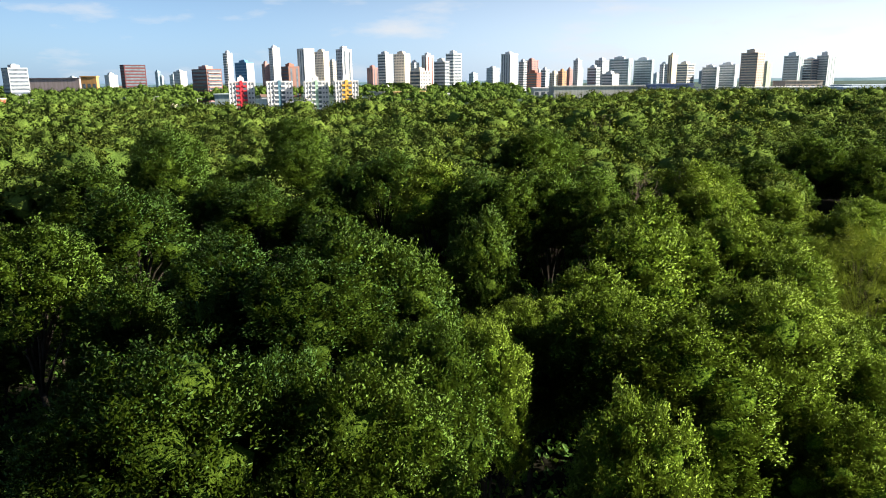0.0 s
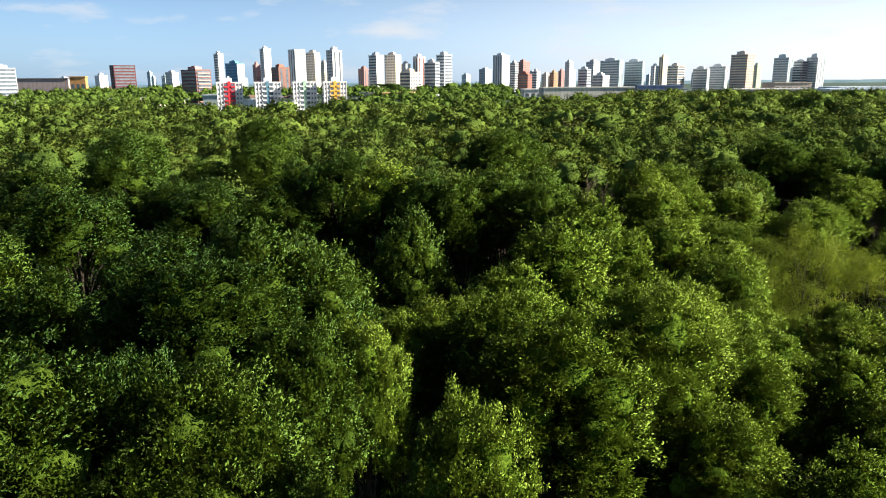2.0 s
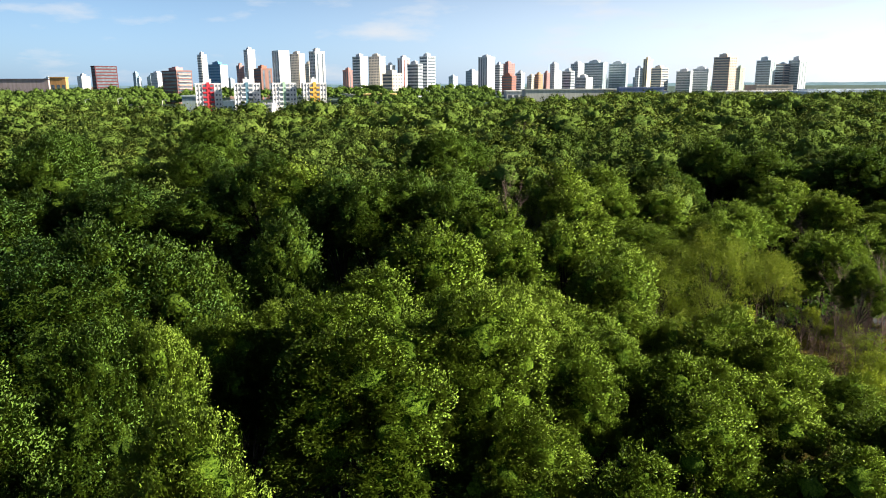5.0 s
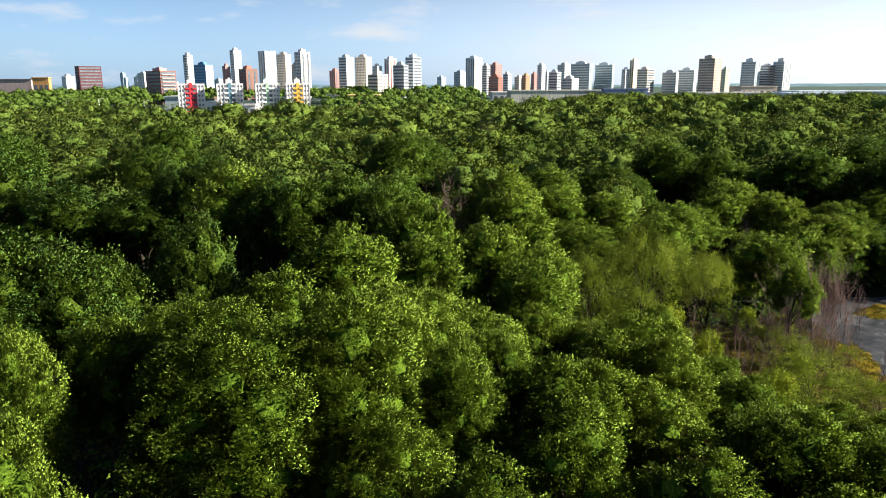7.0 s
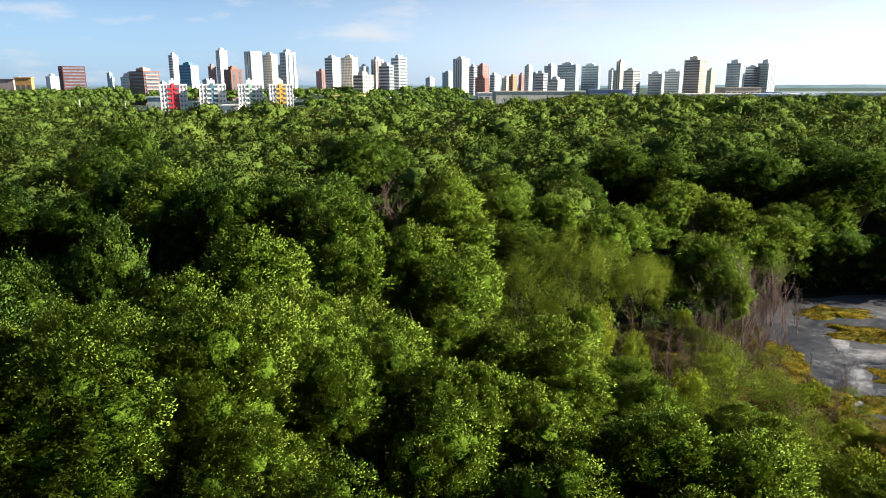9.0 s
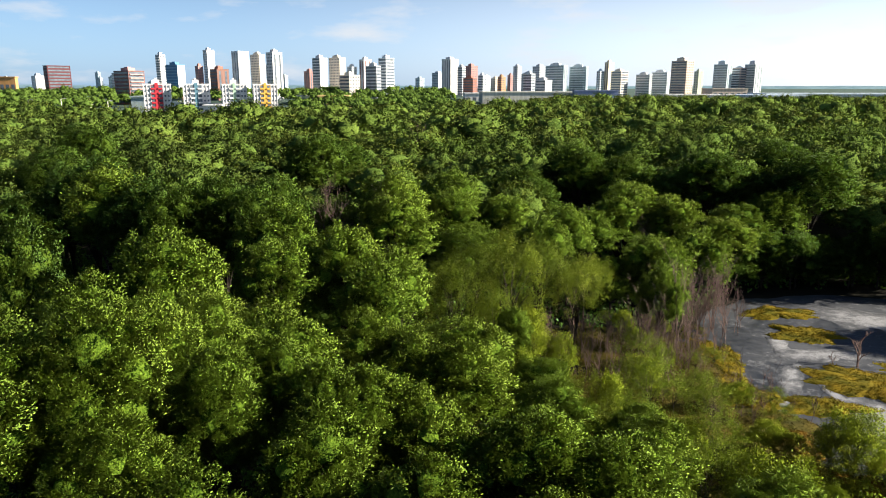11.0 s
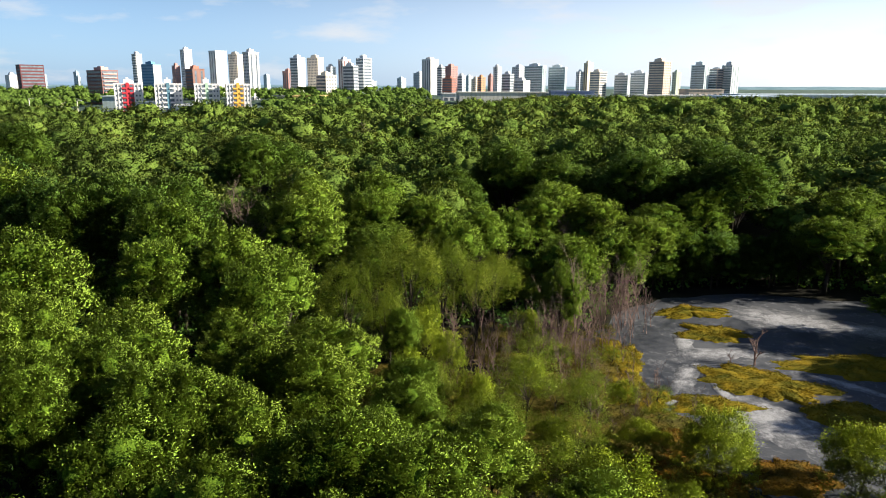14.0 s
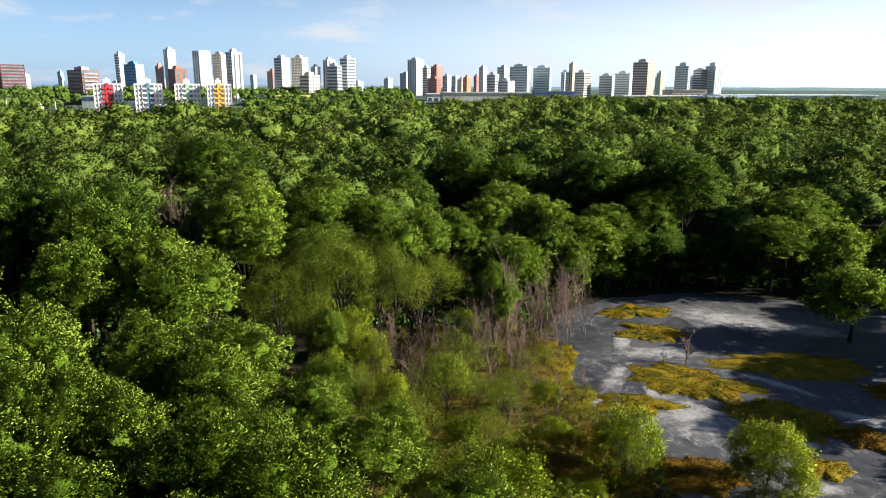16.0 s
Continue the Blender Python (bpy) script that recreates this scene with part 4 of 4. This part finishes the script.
WHITE, CREAM, GREY, PALE = (0.70, 0.69, 0.70), (0.66, 0.59, 0.50), (0.54, 0.57, 0.61), (0.67, 0.71, 0.74)
BROWN, BRICK, RED = (0.20, 0.10, 0.08), (0.36, 0.13, 0.09), (0.45, 0.06, 0.07)
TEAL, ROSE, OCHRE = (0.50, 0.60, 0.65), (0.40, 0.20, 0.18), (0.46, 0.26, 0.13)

tower("office_block", "grey office block with dark window bands", -360, 600, 22.7, 38.6, (0.36, 0.39, 0.43), "bands", "bands", 0.25, 50)
tower("round_hall", "pale low hall far behind the trees", -420, 900, 17.8, 35.8, WHITE, "blank", "blank", 0.4)
tower("office_block", "dark red office block with beige edges", -329, 758, 27.5, 44.3, (0.085, 0.012, 0.018), "windows", "bands", 0.16, 44, roof=1.0, side_colour=(0.4, 0.3, 0.25), crown=False)
# Far towers wear blue-grey paint in place of haze.
tower("tower_block", "far tower block, blue-grey haze put into its paint", -592, 1500, 9.5, 40, TEAL, share=0.5, turn=50)
tower("tower_block", "far tower block, blue-grey haze put into its paint", -568, 1500, 15.5, 42, TEAL, share=0.5, turn=50)
tower("tower_block", "far white plastered tower block", -516, 1400, 26.6, 48, WHITE, share=0.5, turn=50)
tower("apartment_block", "brown and red apartment block with white balconies", -205.4, 620, 26.5, 36.5, (0.22, 0.10, 0.09), "bands", "balconies", 0.5, 45, side_colour=(0.55, 0.30, 0.28))
tower("tower_block", "slim white tower with dark glass top", -270, 900, 12, 61.3, WHITE, "balconies", "windows", 0.45, 48)
tower("office_tower", "tower with blue glass face and white side", -222.2, 800, 21.5, 46.7, (0.10, 0.27, 0.45), "bands", "blank", 0.62, 52, glass=GLASS_BLUE, right_colour=WHITE)
tower("tower_block", "narrow red and white tower block", -215.6, 870, 9.6, 47, ROSE, "windows", "windows", 0.4, 48)
tower("tower_block", "tall white apartment tower with blank side wall", -211.1, 900, 14.1, 67.0, WHITE, "windows", "blank", 0.36, 46)
tower("apartment_block", "brown apartment block with rounded balconies", -149.6, 700, 18.3, 39.8, BROWN, "bands", "strips", 0.4, 42, side_colour=BRICK)
tower("tower_block", "tall white apartment tower with blank side wall", -164.8, 863, 21.0, 64.2, WHITE, "strips", "blank", 0.4, 42, crown=False)
tower("tower_block", "tall beige apartment tower with grey windows", -151.9, 900, 18.4, 62, CREAM, "windows", "blank", 0.62, 46)
tower("tower_block", "beige apartment tower behind others", -154.1, 1000, 13.4, 52.7, CREAM, "windows", "windows", 0.5)
tower("tower_block", "tall white apartment tower with window strips", -97.5, 707, 15.6, 56.0, WHITE, "windows", "strips", 0.4, 40)


def walk_up(x, width, stripe, label):
    """The six-storey white blocks at the wood's edge, each with a coloured stripe."""
    top, y = 25.3, 491.0
    e = tower("apartment_block", label, x, y, width, top, WHITE, "windows", "blank", 0.16, 16, crown=False, base=3.5)
    a = width * 0.84 / (math.cos(radians(16)) - x / y * math.sin(radians(16)))
    wall = top - 3.5
    part("stripe", boxes_mesh("stripe", [(a * 0.43, a * 0.55, -0.5, 0.05, 0.5, wall + 1.2)], paint(*stripe)), e, "painted vertical stripe")
    part("stripe", boxes_mesh("stripe", [(a * 0.28, a * 0.70, -0.12, 0.05, 0.5, wall)], paint(*(0.5 * v + 0.25 for v in stripe) if stripe[0] < 0.5 else stripe)), e, "paler painted bay")
    part("roof_house", boxes_mesh("roof_house", [(a * 0.36, a * 0.60, 2.0, 6.0, wall + 0.7, wall + 3.4), (a * 0.44, a * 0.52, 3.0, 5.0, wall + 3.4, wall + 4.6)], paint(*WHITE)), e)
    h = wall / 7
    pane = boxes_mesh("window", [(0, a * 0.12, -0.2, 0.1, h * 0.34, h * 0.86)], GLASS)
    small = boxes_mesh("window", [(0, a * 0.06, -0.06, 0.1, h * 0.42, h * 0.8)], GLASS)
    rail = boxes_mesh("balcony", [(0, a * 0.15, -1.0, 0.1, h * 0.02, h * 0.34)], paint(*(stripe if stripe[0] > 0.5 else WHITE)))
    side = boxes_mesh("pilaster", [(0, a * 0.025, -0.3, 0.05, 0.0, wall)], paint(*WHITE))
    for q in (0.0, 0.125, 0.255, 0.72, 0.845, 0.975):
        part("pilaster", side, e, "", Matrix.Translation((a * q, 0, 0)))
    for i in range(7):
        for nm, me, q in (("window", pane, 0.295), ("window", pane, 0.565), ("balcony", rail, 0.28), ("balcony", rail, 0.55), *(("window", small, q) for q in (0.045, 0.17, 0.76, 0.885))):
            part(nm, me, e, "", Matrix.Translation((a * q, 0, h * i)))


walk_up(-141.0, 21.5, (0.52, 0.03, 0.05), "white apartment block with red stripe")
walk_up(-114.6, 21.5, (0.10, 0.22, 0.30), "white apartment block with slate-blue stripe")
walk_up(-88.9, 19.6, (0.38, 0.55, 0.42), "white apartment block with pale green stripe")
walk_up(-68.0, 19.0, (0.72, 0.42, 0.08), "white apartment block with yellow stripe")

tower("tower_block", "reddish-brown slim tower block", -88.5, 900, 14.9, 41.9, ROSE, "strips", "strips", 0.5)
tower("tower_block", "white apartment tower with grey balcony side", -64.3, 800, 17.0, 54.5, WHITE, "balconies", "blank", 0.52, 40)
tower("tower_block", "cream apartment tower with window columns", -46.9, 820, 19.4, 55.5, CREAM, "windows", "blank", 0.66, 40)
tower("tower_block", "grey tower block with glass front", -35.7, 900, 12.1, 47.6, GREY, "windows", "windows", 0.5, glass=GLASS_GREEN)
tower("apartment_block", "beige apartment block with balconies", -20.8, 650, 19.0, 33.7, CREAM, "balconies", "windows", 0.5, 38)
tower("tower_block", "white tower with red window strips", -18.9, 900, 15.6, 56.4, WHITE, "strips", "strips", 0.4, glass=glass_material("red_glass", (0.25, 0.10, 0.09)))
tower("apartment_block", "grey apartment block with white balcony bands", -1.3, 700, 15.4, 43.3, GREY, "bands", "bands", 0.72, 40, side_colour=WHITE)
tower("apartment_block", "white apartment tower with balcony bands", 11.0, 722, 16.0, 51.5, PALE, "bands", "bands", 0.5, 40)
tower("tower_block", "far tower block, blue-grey haze put into its paint", 64.2, 1500, 19, 40.2, TEAL, share=0.5)
tower("tower_block", "far grey concrete tower block", 98.1, 1400, 25.5, 49.5, GREY, share=0.5)
tower("tower_block", "tall white tower with vertical fins", 96.7, 1038, 24.5, 62.5, WHITE, "strips", "blank", 0.55, 38)
tower("tower_block", "white banded tower block", 106.3, 950, 11.2, 49.1, WHITE, "bands", "bands", 0.6)
tower("tower_block", "white and dark red tower block", 124.4, 1000, 18.1, 51.8, ROSE, "strips", "windows", 0.5)
tower("apartment_block", "brick-red apartment block with dark windows", 108.4, 850, 17.5, 33.4, BRICK, "bands", "windows", 0.7)
tower("tower_block", "pale grey concrete tower block", 128.6, 900, 10.7, 37.3, PALE, "bands", "windows", 0.6)
tower("tower_block", "grey-beige plastered tower block", 172.1, 1100, 14.8, 35.7, CREAM, "windows", "windows", 0.5)
tower("apartment_block", "orange-brown brick apartment block", 167.5, 1000, 11.9, 36.9, OCHRE, "bands", "windows", 0.5)
tower("tower_block", "rose-grey plastered tower block", 195.5, 1100, 9.6, 40.6, ROSE, "strips", "windows", 0.5)
tower("tower_block", "dark grey slim tower block", 197.8, 1050, 12.4, 52.6, GREY, "windows", "windows", 0.55)
tower("apartment_block", "white apartment block with window bands", 179.6, 850, 15.5, 38.6, PALE, "bands", "bands", 0.7)
tower("apartment_block", "grey apartment tower behind others", 211.9, 950, 20.2, 50.0, GREY, "windows", "windows", 0.5)
tower("apartment_block", "grey-green apartment slab with balcony bands", 218.7, 880, 29.1, 49.5, TEAL, "balconies", "strips", 0.84, 30, glass=GLASS_GREEN, side_colour=PALE)
tower("apartment_block", "grey-green apartment slab with balcony bands", 247.2, 880, 25.0, 48.0, TEAL, "balconies", "strips", 0.9, 30, glass=GLASS_GREEN, side_colour=PALE)
tower("apartment_block", "low white plastered apartment block", 183.3, 780, 19.2, 30.7, WHITE, "bands", "blank", 0.62)
tower("tower_block", "pale grey concrete tower block", 309, 1000, 11.1, 44.9, PALE, "windows", "windows", 0.5)
tower("tower_block", "slim cream-coloured apartment tower", 321.1, 1000, 13.4, 57.2, (0.75, 0.64, 0.45), "strips", "blank", 0.45)
tower("apartment_block", "beige apartment block with window bands", 305.7, 900, 22.7, 43.0, CREAM, "bands", "bands", 0.6)
tower("apartment_block", "pale grey apartment slab with balconies", 337.7, 900, 22.1, 38.9, PALE, "balconies", "strips", 0.85, 26, glass=GLASS_GREEN)
tower("apartment_block", "pale grey apartment slab with balconies", 361.6, 905, 24.9, 42.0, PALE, "balconies", "strips", 0.85, 26, glass=GLASS_GREEN)
tower("apartment_tower", "beige and orange apartment tower with balcony bands", 361.6, 836, 28.3, 54.0, (0.62, 0.46, 0.36), "balconies", "windows", 0.7, 30, side_colour=CREAM, roof=3.5)
tower("tower_block", "pale green slim tower block", 431.0, 950, 12.9, 43.9, (0.45, 0.52, 0.40), "windows", "blank", 0.5, 25)
tower("apartment_tower", "teal-grey apartment tower with balcony bands", 440.9, 900, 25.5, 52.0, TEAL, "balconies", "strips", 0.75, 25, roof=4.0, glass=GLASS_GREEN)
tower("apartment_tower", "brown-grey apartment tower between two others", 465.4, 905, 20.0, 47.5, (0.46, 0.39, 0.37), "balconies", "bands", 0.6, 25, side_colour=PALE, roof=1.5)
tower("apartment_tower", "blue-grey apartment tower with balcony bands", 480.8, 898, 24.8, 52.0, GREY, "balconies", "strips", 0.6, 25, roof=4.0, glass=GLASS_GREEN)


# More far towers, the haze painted on as blue-grey wall colour.
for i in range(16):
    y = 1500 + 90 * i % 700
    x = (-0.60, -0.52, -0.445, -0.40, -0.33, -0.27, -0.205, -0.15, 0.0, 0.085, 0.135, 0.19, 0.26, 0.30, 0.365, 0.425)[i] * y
    tower("tower_block", "far tower block, blue-grey haze put into its paint", x, y, 14 + 5 * (i % 3), 34 + 7 * (i * 5 % 4), ((0.30, 0.41, 0.50), TEAL, (0.36, 0.43, 0.50))[i % 3], share=0.5, turn=44)


def low_hall(name, label, x, y, width, top, colour, depth=30.0, base=0.0, roof=None, bays=0, windows=True):
    """A long low building that faces the forest."""
    e = new(name)
    e.matrix_world = pose(x - width / 2, y, base)
    tagged(e, label, "building", "low buildings")
    wall = top - base
    part("body", boxes_mesh("body", [(0, width, 0, depth, 0, wall)], paint(*colour)), e)
    part("roof", boxes_mesh("roof", [(-0.6, width + 0.6, -0.8, depth + 0.6, wall, wall + 0.9)], paint(*(roof or colour))), e)
    n = bays or max(3, int(width / 7))
    if windows:
        me = boxes_mesh("window", [(width / n * 0.2, width / n * 0.8, -0.06, 0.1, wall * 0.5, wall * 0.8)], GLASS)
        for i in range(n):
            part("window", me, e, "", Matrix.Translation((width / n * i, 0, 0)))


low_hall("low_building", "long low grey building with pale panels", -383, 700, 50, 30.6, (0.36, 0.30, 0.31), depth=5.0, roof=(0.12, 0.10, 0.12), windows=False)
low_hall("low_building", "low orange painted building", -343.6, 690, 15.0, 32.0, (0.50, 0.27, 0.10), depth=5.0)
low_hall("shopping_hall", "long beige windowless hall", 142.0, 640, 84, 19.0, (0.50, 0.50, 0.46), windows=False)
low_hall("shopping_hall", "white hall with dark blue roof band", 201.3, 620, 42, 17.0, (0.74, 0.80, 0.86), roof=(0.12, 0.16, 0.26), windows=False)
low_hall("roof_plant", "dark blue roof machinery housing on the hall", 201.0, 626, 40, 20.4, (0.14, 0.19, 0.30), depth=8, base=17.9, windows=False)
low_hall("shopping_hall", "low white hall with flat roof", 292, 600, 70, 17.0, WHITE, windows=False)
low_hall("shopping_hall", "white hall with pale blue roof", 309, 512, 40.6, 17.6, (0.66, 0.70, 0.78), roof=(0.55, 0.66, 0.80), windows=False)
low_hall("market_shed", "long shed with pale blue-grey roof", 395, 565, 140, 18.4, (0.42, 0.47, 0.53), roof=(0.62, 0.72, 0.84), bays=20)
low_hall("low_building", "low white plastered building near the trees", 98.8, 700, 18.4, 17.2, WHITE)
low_hall("low_building", "low beige podium building", 406, 800, 42, 21.5, (0.55, 0.45, 0.38))
low_hall("low_building", "low yellow painted building", -27, 560, 24, 16.5, (0.70, 0.50, 0.20))
low_hall("low_building", "low white plastered building near the trees", -126, 494, 10, 13.0, PALE)
low_hall("low_building", "low white plastered building near the trees", -100, 480, 12, 11.5, WHITE)
low_hall("low_building", "low teal and white building", -160, 520, 16, 16.5, (0.45, 0.55, 0.56), windows=False)
low_hall("low_building", "low white plastered building near the trees", -50, 620, 30, 16.0, WHITE)


def cottage(x, y, w, h, colour):
    """A small house with a pitched tiled roof."""
    e = new("house")
    e.matrix_world = pose(x, y, city_rise(y), 0, 0, fill.uniform(-30, 30))
    tagged(e, "small plastered house with a tiled roof among trees", "house", "houses")
    part("wall", boxes_mesh("wall", [(-w / 2, w / 2, -w / 3, w / 3, 0, h)], paint(*colour)), e)
    v = [(-w * 0.55, -w * 0.4, h), (w * 0.55, -w * 0.4, h), (w * 0.55, w * 0.4, h), (-w * 0.55, w * 0.4, h), (-w * 0.55, 0, h + w * 0.2), (w * 0.55, 0, h + w * 0.2)]
    part("roof", mesh_of("roof", v, [(0, 1, 5, 4), (2, 3, 4, 5), (0, 4, 3), (1, 2, 5), (0, 3, 2, 1)], paint(0.20, 0.13, 0.10)), e)
    part("window", boxes_mesh("window", [(-w * 0.3, -w * 0.1, -w / 3 - 0.06, -w / 3 + 0.1, h * 0.4, h * 0.7)], GLASS), e)
    part("window", boxes_mesh("window", [(w * 0.1, w * 0.3, -w / 3 - 0.06, -w / 3 + 0.1, h * 0.4, h * 0.7)], GLASS), e)


for i in range(14):
    y = fill.uniform(520, 950)
    x = fill.uniform(-0.72 * y, -0.22 * y)
    cottage(x, y, fill.uniform(8, 15), fill.uniform(4, 8), fill.choice((WHITE, CREAM, PALE, GREY)))


def street_lamp(x, y, top):
    """A tall pale mast with an arm and a lamp head."""
    e = new("street_lamp")
    e.matrix_world = pose(x, y, city_rise(y), 0, 0, fill.uniform(-40, 40))
    tagged(e, "tall pale street lamp mast among the trees", "street lamp", "street lamps")
    h = top - city_rise(y)
    v, f = tube([(0, 0, -0.2), (0, 0, h * 0.5), (0, 0, h)], [0.34, 0.28, 0.2], 8)
    part("pole", mesh_of("pole", v, f, paint(0.62, 0.60, 0.55), smooth=True), e)
    v, f = tube([(0, 0, h - 0.1), (0.9, 0, h + 0.25), (2.0, 0, h + 0.3)], [0.14, 0.11, 0.09], 6)
    part("arm", mesh_of("arm", v, f, paint(0.62, 0.60, 0.55), smooth=True), e)
    part("lamp_head", boxes_mesh("lamp_head", [(1.7, 3.0, -0.3, 0.3, h + 0.2, h + 0.5)], paint(0.42, 0.45, 0.48)), e)


for x, y, top in ((-184.0, 450.0, 16.5), (-258.0, 440.0, 15.5), (-214.0, 470.0, 15.5), (-160.0, 460.0, 15.0)):
    street_lamp(x, y, top)
low_hall("house", "brick-red house with pale roof edge among trees", -322, 500, 14, 15.0, (0.40, 0.13, 0.08), depth=9, base=4.8, roof=(0.55, 0.42, 0.34), bays=4)


def city_ground():
    """Streets, gardens and yards between the buildings, climbing a little."""
    ys = [300, 330, 400, 500, 600, 750, 1000, 1500, 2400, 3600]
    v = [(x, y, 0.02 + city_rise(y)) for y in ys for x in (-3500, -600, 0, 600, 3500)]
    f = [(5 * j + i, 5 * j + i + 1, 5 * j + i + 6, 5 * j + i + 5) for j in range(len(ys) - 1) for i in range(4)]
    tagged(new("city_ground", mesh_of("city_ground", v, f, CITY_FLOOR)), "grey-green streets and gardens of the city", "ground", kind="structure")


CITY_FLOOR = rough_material("city_floor", (0.035, 0.065, 0.045), (0.10, 0.15, 0.13), 0.02, 0.95, 0.0, 1.0, 0.12)
city_ground()


def far_ridge():
    """Low wooded land along the horizon, blue haze painted into its colour."""
    rng = random.Random(3)
    v, f = [], []
    n = 160
    for i in range(n + 1):
        x = -4000 + 8000 * i / n
        h = 23 + 7 * noise.noise(Vector((x * 0.002, 0, 2))) + 3 * noise.noise(Vector((x * 0.012, 0, 2)))
        v += [(x, 3600, 0), (x, 3700, h), (x, 4300, h + 4)]
    for i in range(n):
        f += [(3 * i, 3 * i + 3, 3 * i + 4, 3 * i + 1), (3 * i + 1, 3 * i + 4, 3 * i + 5, 3 * i + 2)]
    tagged(new("backdrop", mesh_of("backdrop", v, f, HAZE_WOODS)), "low wooded land on the horizon with painted haze", "hills", kind="structure")


# Blue of the distance haze mixed into the base colour of the woods.
HAZE_WOODS = rough_material("haze_painted_woods", (0.10, 0.19, 0.23), (0.18, 0.28, 0.33), 0.01, 1.0, 0.0, 1.0, 0.06)
far_ridge()
